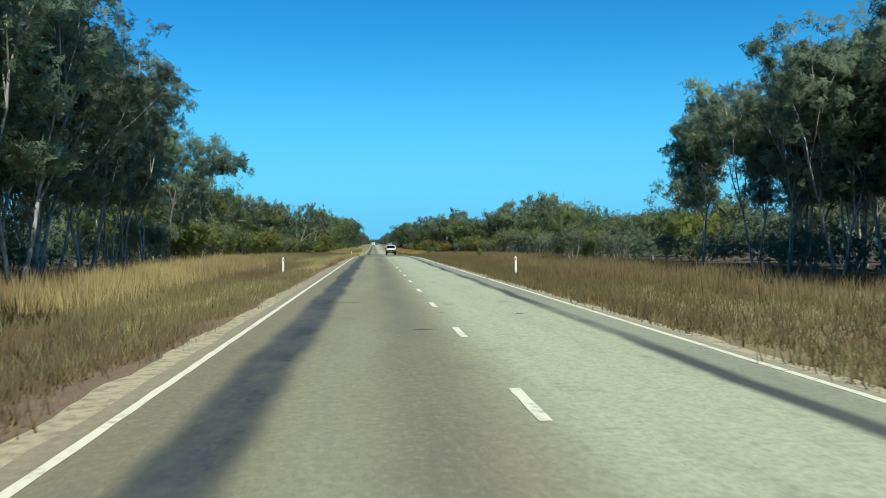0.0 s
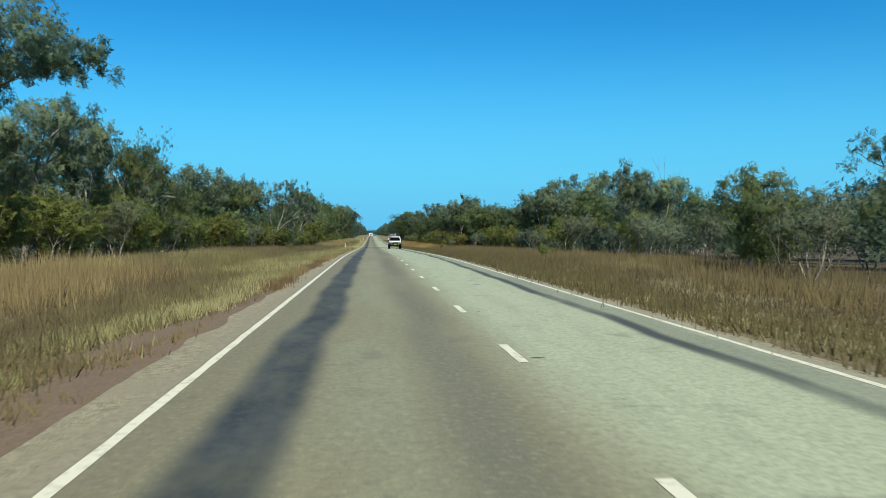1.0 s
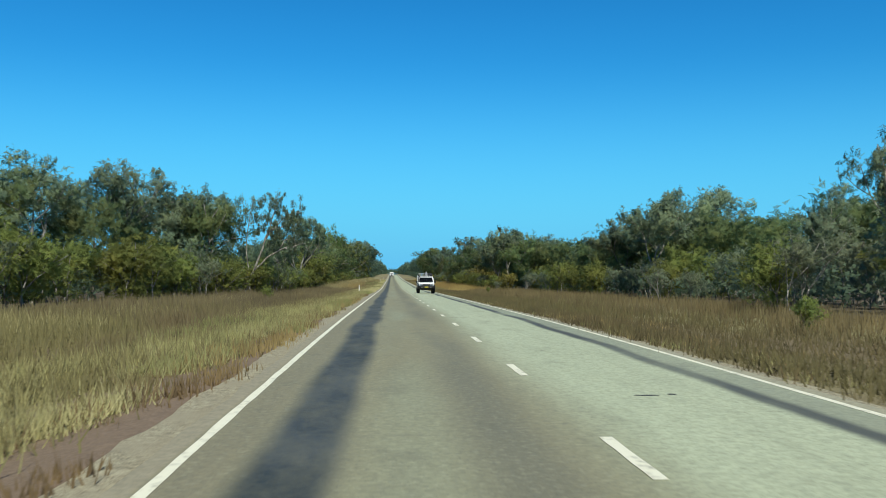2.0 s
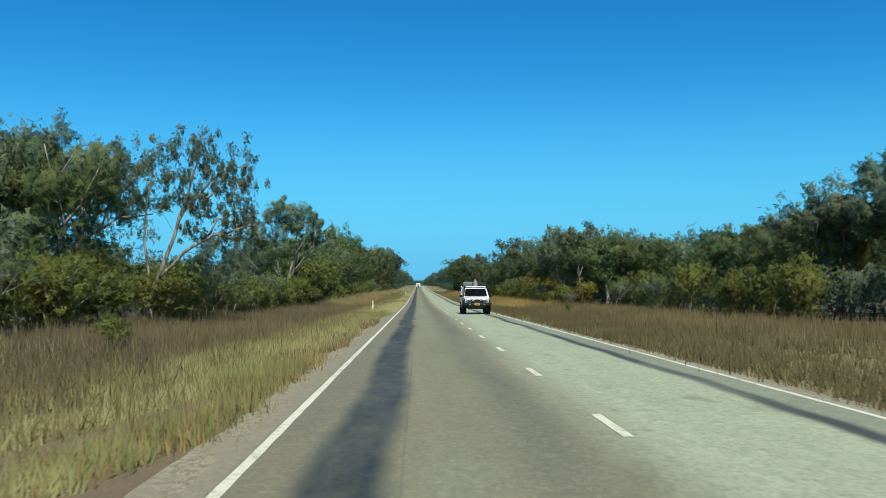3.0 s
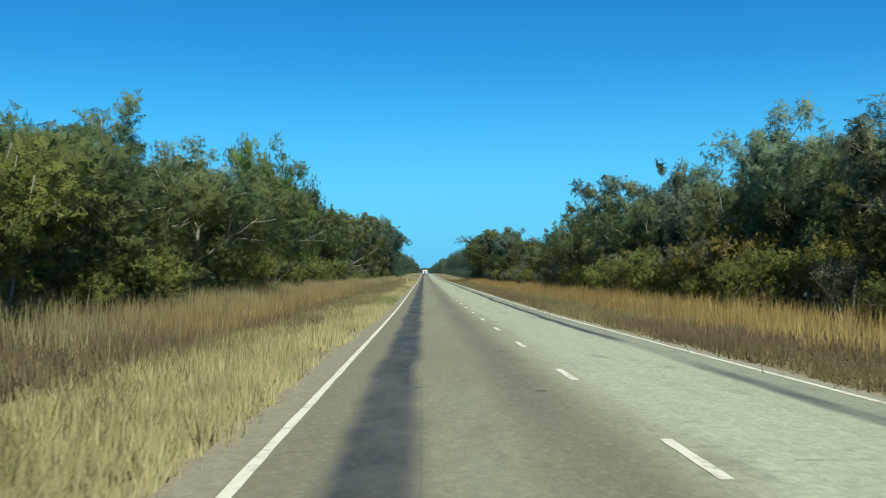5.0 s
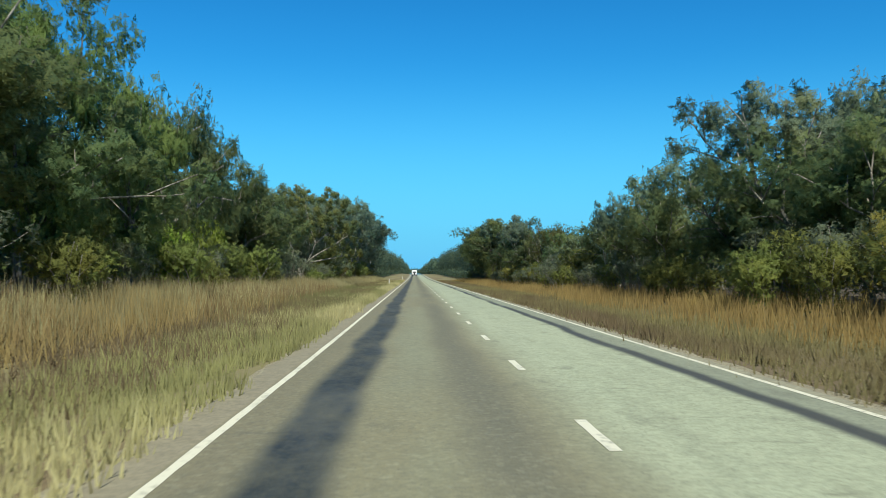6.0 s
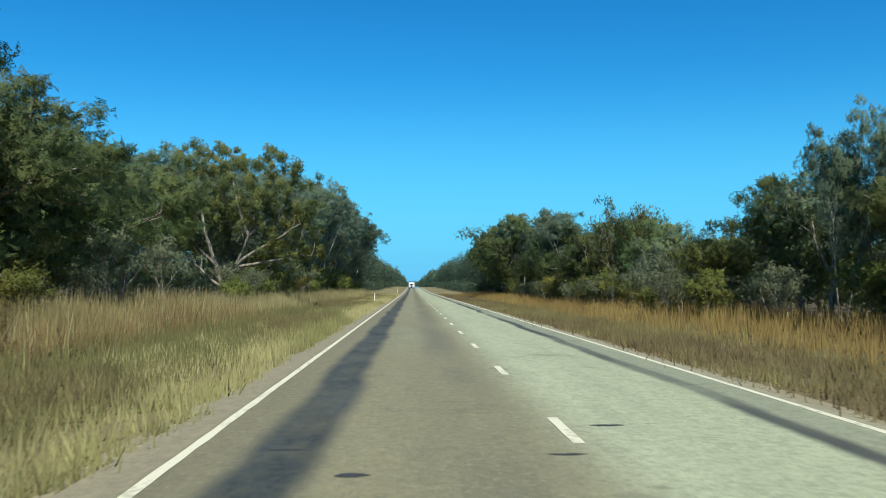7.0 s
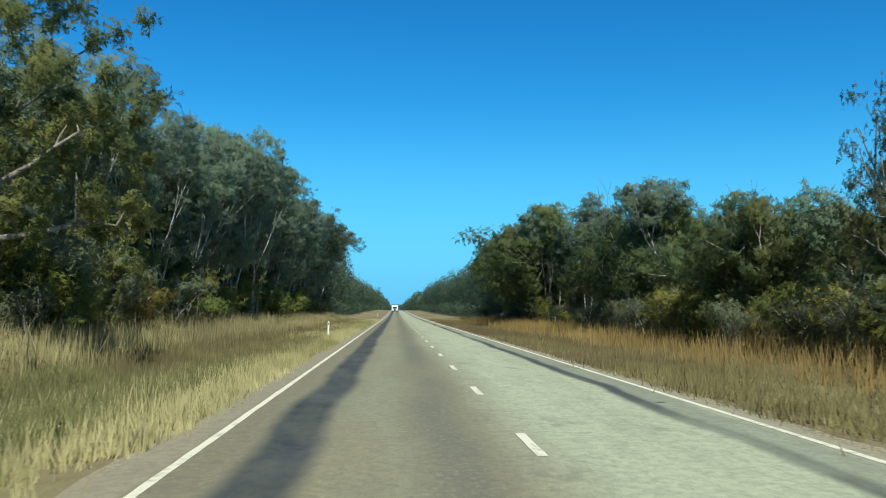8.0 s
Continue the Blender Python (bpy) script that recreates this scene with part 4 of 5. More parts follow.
def band(side, x0, x1, y0, y1, power=1.0, patch=0.0):
    """A chooser of places in a strip beside the road, thicker towards x0; patch leaves bare spots."""
    def choose(g, n):
        x = x0 + (x1 - x0) * g.random(n * 2) ** power
        y = g.uniform(y0, y1, n * 2)
        wave = np.sin(y * 0.31 + x) * np.sin(y * 0.113 + 2.0 * x + 1.3) + 0.7 * np.sin(y * 0.9 + x * 3)
        keep = wave > np.quantile(wave, patch)
        x, y = x[keep][:n], y[keep][:n]
        return np.stack((side * x, y), 1)
    return choose


grass("straw_grass", "short cream straw grass along the road edge", 21, 11500, 0.10, 0.12, 0.48, 0.014, 0.55, STRAW, band(-1, 4.15, 7.6, 166, 430, 1.3, 0.22))
grass("straw_grass", "short green and straw grass along the road edge", 28, 5400, 0.12, 0.10, 0.42, 0.013, 0.6, GREENSTRAW, band(-1, 4.35, 7.8, 95, 210, 0.95, 0.3))
grass("straw_grass", "sparse short dry grass on red soil", 22, 6000, 0.25, 0.10, 0.36, 0.011, 0.8, MIDGRASS, band(-1, 5.05, 8.4, -4, 110, 0.8, 0.25))
grass("straw_grass", "cream straw tufts at the edge of the bare soil", 36, 2400, 0.14, 0.12, 0.34, 0.011, 0.8, STRAW, band(-1, 4.9, 6.8, -4, 125, 1.0, 0.45))
grass("straw_grass", "brushy olive and rust grass up to the gravel", 45, 2200, 0.2, 0.1, 0.34, 0.012, 0.8, MIDGRASS, band(-1, 4.65, 5.8, -4, 42, 1.0, 0.2))
grass("straw_grass", "bright cream tufts along the bare soil", 46, 1100, 0.16, 0.14, 0.36, 0.012, 0.8, STRAW, band(-1, 5.15, 6.3, 42, 100, 1.0, 0.5))
grass("straw_grass", "sparse reddish tufts on the bare soil", 38, 1500, 0.10, 0.05, 0.18, 0.010, 1.0, RUST, band(-1, 4.5, 6.2, -4, 120, 1.0, 0.2))
grass("meadow_grass", "olive and brown dry grass on the verge", 23, 15000, 0.4, 0.2, 0.55, 0.018, 0.8, MIDGRASS, band(-1, 6.0, 13.5, -4, 430, 1.1, 0.1))
grass("tall_grass", "tall golden dry grass before the trees", 24, 3300, 0.5, 0.55, 1.1, 0.016, 0.5, GOLDWARM, band(-1, 9.0, 13.5, -4, 72, 0.7, 0.25))
grass("tall_grass", "pale straw patches before the scrub", 43, 900, 0.5, 0.3, 0.7, 0.015, 0.6, GOLD, band(-1, 10.5, 15.0, 78, 132, 0.8, 0.6))
grass("meadow_grass", "yellow-green grass beside the bare soil", 44, 1500, 0.3, 0.2, 0.5, 0.015, 0.7, GREENSTRAW, band(-1, 5.6, 8.0, 72, 112, 1.0, 0.4))
grass("tall_grass", "dull straw and brown grass before the scrub", 39, 1500, 0.5, 0.4, 0.8, 0.016, 0.6, MIDGRASS, band(-1, 8.4, 14.5, 68, 112, 0.8, 0.2))
grass("tall_grass", "tall brown grass before the scrub", 31, 4600, 0.5, 0.35, 0.85, 0.016, 0.6, BROWN, band(-1, 7.6, 15.0, 100, 205, 0.8, 0.15))
grass("tall_grass", "tall golden grass before the thick trees", 32, 6400, 0.5, 0.65, 1.3, 0.016, 0.5, GOLD, band(-1, 9.0, 12.8, 200, 430, 0.6, 0.25))
grass("straw_grass", "short reddish dry grass at the road edge", 33, 900, 0.12, 0.12, 0.36, 0.014, 0.6, RUST, band(-1, 4.25, 5.5, 60, 155, 1.0, 0.45))
grass("meadow_grass", "greenish grass in the middle of the verge", 35, 5200, 0.35, 0.2, 0.55, 0.016, 0.7, GREENING, band(-1, 5.6, 9.4, 262, 345, 1.0, 0.15))
grass("tall_grass", "tall rusty grass clumps on the verge", 29, 3400, 0.45, 0.5, 1.15, 0.016, 0.5, RUST, band(-1, 8.6, 13.0, 205, 300, 0.8, 0.3))
grass("meadow_grass", "low olive brown grass on the verge", 25, 8200, 0.3, 0.16, 0.44, 0.016, 0.8, DARKMEADOW, band(1, 3.95, 11.0, -4, 205, 1.4, 0.05))
grass("meadow_grass", "low olive brown grass on the verge", 37, 8600, 0.3, 0.16, 0.44, 0.016, 0.8, MIDGRASS, band(1, 3.95, 11.0, 205, 430, 1.4, 0.05))
grass("straw_grass", "short pale dry grass along the road edge", 26, 1600, 0.15, 0.1, 0.24, 0.011, 0.8, GREENSTRAW, band(1, 3.85, 5.8, -4, 430, 1.0, 0.5))
grass("tall_grass", "tall brown grass before the trees", 27, 3800, 0.5, 0.35, 0.8, 0.017, 0.6, DARKBROWN, band(1, 8.5, 16.5, -4, 205, 0.8, 0.4))
grass("tall_grass", "patches of tan grass before the scrub", 41, 1300, 0.5, 0.35, 0.8, 0.016, 0.6, MIDGRASS, band(1, 9.0, 16.0, -4, 205, 0.8, 0.65))
grass("straw_grass", "low tan tufts on the verge", 42, 1500, 0.2, 0.1, 0.3, 0.012, 0.8, RUST, band(1, 3.95, 8.5, -4, 205, 1.0, 0.6))
grass("tall_grass", "tall rust-gold grass before the trees", 30, 5600, 0.5, 0.5, 1.1, 0.017, 0.5, AMBER, band(1, 7.6, 15.0, 200, 430, 0.8, 0.25))
grass("straw_grass", "short olive dry grass between road and tall grass", 34, 3600, 0.25, 0.14, 0.36, 0.014, 0.7, MIDGRASS, band(1, 4.3, 8.6, 200, 430, 0.9, 0.2))


# ---- guide posts ----
def box(bm, x0, x1, y0, y1, z0, z1, bevel=0.0):
    """A box with softened edges."""
    r = bmesh.ops.create_cube(bm, size=1.0, matrix=Matrix.Translation(((x0 + x1) / 2, (y0 + y1) / 2, (z0 + z1) / 2)) @ Matrix.Diagonal((x1 - x0, y1 - y0, z1 - z0, 1)))
    if bevel:
        edges = list({e for v in r["verts"] for e in v.link_edges})
        bmesh.ops.bevel(bm, geom=edges, offset=bevel, segments=2, affect="EDGES")
    return bm


def rod(bm, a, b, r, sides=8, r2=None):
    a, b = Vector(a), Vector(b)
    m = Matrix.Translation((a + b) / 2) @ (b - a).to_track_quat("Z", "Y").to_matrix().to_4x4()
    bmesh.ops.create_cone(bm, cap_ends=True, segments=sides, radius1=r, radius2=r if r2 is None else r2, depth=(b - a).length, matrix=m)
    return bm


def prism(bm, outline, x0, x1, bevel=0.0, pinch=None):
    """A body from a side outline of (y, z) points, from x0 to x1. pinch(y, z, x) may move the x of a point."""
    sides = []
    for x in (x0, x1):
        sides.append([bm.verts.new((pinch(y, z, x) if pinch else x, y, z)) for y, z in outline])
    n = len(outline)
    faces = [bm.faces.new(sides[0]), bm.faces.new(list(reversed(sides[1])))]
    for i in range(n):
        faces.append(bm.faces.new((sides[0][i], sides[1][i], sides[1][(i + 1) % n], sides[0][(i + 1) % n])))
    bmesh.ops.recalc_face_normals(bm, faces=faces)
    if bevel:
        bmesh.ops.bevel(bm, geom=list({e for f in faces for e in f.edges}), offset=bevel, segments=2, affect="EDGES")
    return bm


WHITE = plain("white_plastic", (0.78, 0.78, 0.74), 0.5, 0, 0.06, 9)
BLACK = plain("black_plastic", (0.012, 0.012, 0.013), 0.6, 0, 0.3, 8)
BLACK.node_tree.nodes["Principled BSDF"].inputs["Specular IOR Level"].default_value = 0.25
RED = plain("red_reflector", (0.45, 0.02, 0.015), 0.2)


def guide_post(x, y, lean):
    post = new("guide_post")
    tagged(post, "white roadside guide post with a dark reflector", "guide post", "guide posts")
    bm = bmesh.new()
    w = 0.05
    outline = [(-w, -0.3), (w, -0.3), (w, 0.94), (w * 0.55, 1.0), (-w * 0.55, 1.0), (-w, 0.94)]
    vs = [[bm.verts.new((a, yy, z)) for a, z in outline] for yy in (-0.012, 0.012)]
    bm.faces.new(vs[0]), bm.faces.new(list(reversed(vs[1])))
    for i in range(6):
        bm.faces.new((vs[0][i], vs[1][i], vs[1][(i + 1) % 6], vs[0][(i + 1) % 6]))
    bmesh.ops.recalc_face_normals(bm, faces=bm.faces)
    part("stake", bm, WHITE, post)
    part("reflector", box(bmesh.new(), -0.022, 0.022, -0.02, -0.013, 0.80, 0.90, 0.003), BLACK, post, "small dark reflector")
    post.matrix_basis = Matrix.Translation((x, y, lie(x, y))) @ Matrix.Rotation(lean, 4, "Y")


for x, y, lean in ((-6.2, 46.0, 0.01), (5.62, 42.5, -0.02), (-6.2, 187.0, 0.0), (-5.5, 349.0, 0.015), (-5.6, 500.0, 0.0)):
    guide_post(x, y, lean)


# ---- the white ute with a tray, facing back along the road ----
def gloss(name, colour, rough=0.25, metal=0.0):
    n = Nodes(name, rough, metal)
    dust = n.noise(2.5, 5)
    n.colour(n.mix(n.ramp(dust, 0.5, 0.8), colour, tuple(c * 0.8 + 0.03 for c in colour)))
    return n.mat


PAINTWORK = gloss("white_car_paint", (0.80, 0.80, 0.79))
GLASS = gloss("dark_car_glass", (0.012, 0.014, 0.017), 0.06)
RUBBER = plain("tyre_rubber", (0.013, 0.013, 0.013), 0.9, 0, 0.3, 12)
RUBBER.node_tree.nodes["Principled BSDF"].inputs["Specular IOR Level"].default_value = 0.2
STEEL = gloss("brushed_aluminium", (0.62, 0.62, 0.62), 0.35, 0.9)
GREYBOX = gloss("grey_metal_box", (0.30, 0.31, 0.32), 0.5, 0.2)
LAMPGLASS = gloss("clear_lamp", (0.05, 0.052, 0.055), 0.08, 0.1)
YELLOW = plain("yellow_plate", (0.75, 0.60, 0.03), 0.5)
CANVAS = plain("dark_canvas", (0.03, 0.032, 0.035), 0.9, 0, 0.4, 5)
BLUE = plain("blue_strap", (0.03, 0.25, 0.6), 0.6)
PALEBOX = plain("grey_green_icebox_plastic", (0.13, 0.15, 0.11), 0.6)


def wheel(parent, x, y, r, out, w=0.25):
    tyre_me = bmesh.new()
    bmesh.ops.create_cone(tyre_me, cap_ends=True, segments=28, radius1=r, radius2=r, depth=w, matrix=Matrix.Rotation(radians(90), 4, "Y"))
    bmesh.ops.bevel(tyre_me, geom=[e for e in tyre_me.edges if len(e.link_faces) == 2 and any(len(f.verts) > 4 for f in e.link_faces)], offset=0.035, segments=2, affect="EDGES")
    hub = new("wheel")
    hub.parent = parent
    hub.location = (x, y, r)
    part("tyre", tyre_me, RUBBER, hub)
    bm = bmesh.new()
    rod(bm, (out * (w / 2 - 0.02), 0, 0), (out * (w / 2 + 0.006), 0, 0), r * 0.58, 20)
    for k in range(6):
        a = k * math.pi / 3
        rod(bm, (out * (w / 2 + 0.008), 0, 0), (out * (w / 2 + 0.012), r * 0.5 * math.cos(a), r * 0.5 * math.sin(a)), 0.035, 6, 0.025)
    part("rim", bm, BLACK, hub, "black steel rim")


def ute(x, y):
    """Local: the nose at y = 0, the tail at y = 4.15, x across, z up."""
    car = new("utility_truck")
    tagged(car, "white dual-cab ute with an aluminium tray and loaded rack", "ute")
    half = 0.93

    def tuck(yy, z, xx):
        k = 1.0 - 0.16 * max(0.0, (z - 1.12) / 0.7) - 0.17 * max(0.0, (0.5 - yy) / 0.5) ** 1.6
        return xx * k
    cab = [(0.12, 0.62), (0.05, 0.78), (0.04, 1.00), (0.12, 1.08), (0.55, 1.15), (1.10, 1.19), (1.58, 1.76), (1.75, 1.82), (2.55, 1.83), (2.80, 1.76), (2.92, 1.20), (2.92, 0.55), (0.5, 0.5)]
    part("body", prism(bmesh.new(), cab, -half, half, 0.03, tuck), PAINTWORK, car, "white painted cab and bonnet")
    bm = bmesh.new()
    vs = [bm.verts.new(p) for p in ((-0.80, 1.14, 1.245), (0.80, 1.14, 1.245), (0.70, 1.555, 1.745), (-0.70, 1.555, 1.745))]
    bm.faces.new(vs)
    bmesh.ops.solidify(bm, geom=bm.faces[:], thickness=0.02)
    bmesh.ops.translate(bm, verts=bm.verts, vec=(0, -0.035, 0.03))
    part("windscreen", bm, GLASS, car, "dark tinted windscreen")
    for s in (-1, 1):
        for y0, y1, ys, ye in ((1.32, 1.98, 1.70, 1.98), (2.04, 2.76, 2.04, 2.68)):
            bm = bmesh.new()
            ins, top = s * (half * 0.983 + 0.006), s * (half * 0.868 + 0.006)
            vs = [bm.verts.new(p) for p in ((ins, y0, 1.21), (ins, y1, 1.21), (top, ye, 1.70), (top, ys, 1.70))]
            bm.faces.new(vs)
            bmesh.ops.solidify(bm, geom=bm.faces[:], thickness=0.012)
            part("side_window", bm, GLASS, car, "dark side window")
        for y0, y1 in ((1.16, 2.0), (2.03, 2.86)):
            door = part("door", box(bmesh.new(), min(s * (half - 0.01), s * (half + 0.014)), max(s * (half - 0.01), s * (half + 0.014)), y0, y1, 0.62, 1.19, 0.01), PAINTWORK, car)
            part("door_handle", box(bmesh.new(), min(s * (half + 0.012), s * (half + 0.04)), max(s * (half + 0.012), s * (half + 0.04)), y1 - 0.22, y1 - 0.06, 1.06, 1.09, 0.006), BLACK, door, "black door handle")
        part("mirror", box(bmesh.new(), min(s * 0.93, s * 1.13), max(s * 0.93, s * 1.13), 1.22, 1.32, 1.18, 1.36, 0.03), BLACK, car, "black door mirror")
        # swept headlight round the corner of the nose, with a bright lens inside
        bm = bmesh.new()
        low = [(s * 0.44, 0.000, 0.885), (s * 0.62, 0.010, 0.865), (s * 0.76, 0.050, 0.865), (s * 0.875, 0.175, 0.90)]
        high = [(s * 0.46, 0.020, 0.985), (s * 0.62, 0.035, 1.015), (s * 0.755, 0.085, 1.045), (s * 0.885, 0.235, 1.075)]
        rows = [[bm.verts.new(p) for p in row] for row in (low, high)]
        for k in range(3):
            bm.faces.new((rows[0][k], rows[0][k + 1], rows[1][k + 1], rows[1][k]))
        bmesh.ops.recalc_face_normals(bm, faces=bm.faces)
        bmesh.ops.solidify(bm, geom=bm.faces[:], thickness=0.03)
        bmesh.ops.translate(bm, verts=bm.verts, vec=(0, -0.012, 0))
        light = part("headlight", bm, LAMPGLASS, car, "dark swept headlight")
        bm = bmesh.new()
        rod(bm, (s * 0.66, -0.03, 0.935), (s * 0.66, 0.01, 0.935), 0.042, 14)
        part("lens", bm, STEEL, light, "bright round lens")
        # black flares over the wheels
        for yy in (0.78,):
            arch = [(yy + rr * math.cos(math.pi * k / 10), 0.42 + rr * math.sin(math.pi * k / 10)) for rr, order in ((0.52, range(11)), (0.45, range(10, -1, -1))) for k in order]
            part("wheel_flare", prism(bmesh.new(), arch, s * 0.84, s * 0.965), BLACK, car, "black plastic wheel flare")
            well = [(yy + 0.455 * math.cos(math.pi * k / 10), 0.42 + 0.455 * math.sin(math.pi * k / 10)) for k in range(11)]
            part("wheel_well", prism(bmesh.new(), well, s * 0.5, s * 0.938), BLACK, car)
        part("side_step", box(bmesh.new(), min(s * 0.86, s * 1.0), max(s * 0.86, s * 1.0), 1.0, 2.8, 0.46, 0.52, 0.02), STEEL, car, "silver side step")
        bm = bmesh.new()
        rod(bm, (s * 0.27, -0.2, 0.95), (s * 0.27, -0.11, 0.95), 0.10, 20)
        spot = part("driving_light", bm, BLACK, car, "round black driving light")
        part("light_bar", box(bmesh.new(), s * 0.27 - 0.075, s * 0.27 + 0.075, -0.206, -0.199, 0.94, 0.96), WHITE, spot, "pale bar across the lamp")
        part("mudflap", box(bmesh.new(), min(s * 0.62, s * 0.93), max(s * 0.62, s * 0.93), 3.98, 4.0, 0.32, 0.80, 0.004), BLACK, car)
        part("mudguard", prism(bmesh.new(), [(3.2, 0.62), (3.3, 0.84), (3.9, 0.84), (3.98, 0.62), (3.95, 0.62), (3.86, 0.80), (3.34, 0.80), (3.23, 0.62)], s * 0.62, s * 0.94), BLACK, car)
        for yy in (0.78, 3.6):
            wheel(car, s * 0.84, yy, 0.41, s, 0.27)
    part("grille", box(bmesh.new(), -0.46, 0.46, -0.02, 0.06, 0.82, 1.03, 0.02), BLACK, car, "black slatted grille")
    # bonnet, crowned towards its middle, with two soft ridges
    bm = bmesh.new()
    rows = []
    for k in range(9):
        yy = 0.10 + 0.98 * k / 8
        base = 1.075 + 0.125 * (k / 8) ** 0.75
        wide = 0.70 + 0.10 * k / 8
        rows.append([bm.verts.new((wide * q / 6, yy + 0.07 * (abs(q) / 6) ** 2, base + 0.05 * (1 - (q / 6) ** 2) * min(1.0, (k + 0.6) / 3) + (0.012 if abs(q) in (3, 4) else 0.0))) for q in range(-6, 7)])
    for a, b in zip(rows, rows[1:]):
        for q in range(12):
            bm.faces.new((a[q], a[q + 1], b[q + 1], b[q]))
    bmesh.ops.recalc_face_normals(bm, faces=bm.faces)
    bmesh.ops.solidify(bm, geom=bm.faces[:], thickness=0.03)
    for f in bm.faces:
        f.smooth = True
    part("bonnet", bm, PAINTWORK, car, "white crowned bonnet")
    part("skid_plate", prism(bmesh.new(), [(-0.16, 0.56), (0.1, 0.38), (0.5, 0.36), (0.5, 0.6)], -0.62, 0.62), BLACK, car, "black plate under the nose")
    # bull bar: a deep middle and wings swept back
    bm = bmesh.new()
    ring = []
    for k in range(-8, 9):
        xx = 0.99 * k / 8
        far = max(0.0, abs(xx) - 0.5)
        back, drop = 0.55 * far ** 1.3, 0.12 * far
        ring.append([bm.verts.new((xx, yy + back, zz)) for yy, zz in ((-0.20, 0.52 + drop), (-0.27, 0.62), (-0.26, 0.74), (-0.21, 0.815 - drop * 0.3), (-0.05, 0.83 - drop * 0.3), (0.06, 0.56 + drop))])
    for a, b in zip(ring, ring[1:]):
        for q in range(6):
            bm.faces.new((a[q], a[(q + 1) % 6], b[(q + 1) % 6], b[q]))
    bm.faces.new(ring[0]), bm.faces.new(list(reversed(ring[-1])))
    bmesh.ops.recalc_face_normals(bm, faces=bm.faces)
    bull = part("bull_bar", bm, BLACK, car, "heavy black bull bar")
    for s in (-1, 1):
        part("fog_lamp", box(bmesh.new(), s * 0.50 - 0.05, s * 0.50 + 0.05, -0.276, -0.25, 0.655, 0.715, 0.008), STEEL, bull, "small square lamp")
    for k in range(4):
        part("grille_bar", box(bmesh.new(), -0.43, 0.43, -0.035, -0.015, 0.85 + 0.045 * k, 0.862 + 0.045 * k), GREYBOX, car)
    bm = bmesh.new()
    hoop = [(-0.50, 0.80), (-0.47, 0.97), (-0.43, 1.03), (-0.35, 1.06), (-0.20, 1.055), (0.20, 1.055), (0.35, 1.06), (0.43, 1.03), (0.47, 0.97), (0.50, 0.80)]
    for (xa, za), (xb, zb) in zip(hoop, hoop[1:]):
        rod(bm, (xa, -0.14, za), (xb, -0.14, zb), 0.028, 8)
    part("hoop", bm, STEEL, bull, "bright steel hoop")
    plate = part("number_plate", box(bmesh.new(), -0.185, 0.185, -0.285, -0.27, 0.63, 0.75, 0.006), YELLOW, car, "yellow number plate with dark bars")
    for k in range(6):
        part("plate_bar", box(bmesh.new(), -0.155 + 0.053 * k, -0.117 + 0.053 * k, -0.289, -0.284, 0.655, 0.725), BLACK, plate)
    bm = bmesh.new()
    rod(bm, (-0.93, 0.95, 1.10), (-0.86, 1.15, 1.22), 0.04, 8)
    rod(bm, (-0.86, 1.15, 1.22), (-0.76, 1.56, 1.80), 0.04, 8)
    box(bm, -0.83, -0.69, 1.48, 1.62, 1.80, 1.98, 0.03)
    part("snorkel", bm, BLACK, car, "black air snorkel beside the windscreen")
    bm = bmesh.new()
    rod(bm, (0.95, -0.1, 0.84), (0.97, -0.06, 2.15), 0.016, 6, 0.006)
    part("antenna", bm, BLACK, car, "tall black whip antenna")
    # tray, boxes and frame
    part("chassis", box(bmesh.new(), -0.5, 0.5, 0.4, 4.0, 0.46, 0.66, 0.02), BLACK, car)
    tray = part("tray", box(bmesh.new(), -0.95, 0.95, 2.97, 4.13, 0.84, 0.92, 0.012), STEEL, car, "flat aluminium tray")
    for s in (-1, 1):
        can = part("tool_box", prism(bmesh.new(), [(3.23, 0.92), (4.10, 0.92), (4.10, 1.36), (4.06, 1.44), (3.27, 1.44), (3.23, 1.36)], s * 0.45, s * 0.955, 0.012), GREYBOX, car, "grey metal side box on the tray")
        for yy in (3.42, 3.88):
            part("latch", box(bmesh.new(), min(s * 0.95, s * 0.985), max(s * 0.95, s * 0.985), yy - 0.02, yy + 0.02, 1.14, 1.30, 0.006), BLACK, can, "black latch")
        part("box_seam", box(bmesh.new(), min(s * 0.955, s * 0.966), max(s * 0.955, s * 0.966), 3.24, 4.06, 1.035, 1.05), BLACK, can)
        part("side_rail", box(bmesh.new(), min(s * 0.93, s * 0.985), max(s * 0.93, s * 0.985), 2.97, 4.13, 0.86, 0.93, 0.01), STEEL, car)
        for k in range(3):
            part("louvre", box(bmesh.new(), min(s * 0.82, s * 0.95), max(s * 0.82, s * 0.95), 3.3, 3.95, 1.46 + 0.09 * k, 1.52 + 0.09 * k, 0.01), CANVAS, can)
    rack = part("headboard", box(bmesh.new(), -0.90, 0.90, 3.165, 3.195, 0.92, 1.02, 0.01), PAINTWORK, car, "white framed mesh headboard behind the cab")
    bm = bmesh.new()
    frame_pts = [(-0.94, 0.92), (-0.93, 1.62), (-0.80, 1.90), (-0.72, 1.94), (0.72, 1.94), (0.80, 1.90), (0.93, 1.62), (0.94, 0.92)]
    for (xa, za), (xb, zb) in zip(frame_pts, frame_pts[1:]):
        rod(bm, (xa, 3.18, za), (xb, 3.18, zb), 0.032, 8)
    part("hoop_frame", bm, PAINTWORK, rack, "white tube frame")
    bm = bmesh.new()
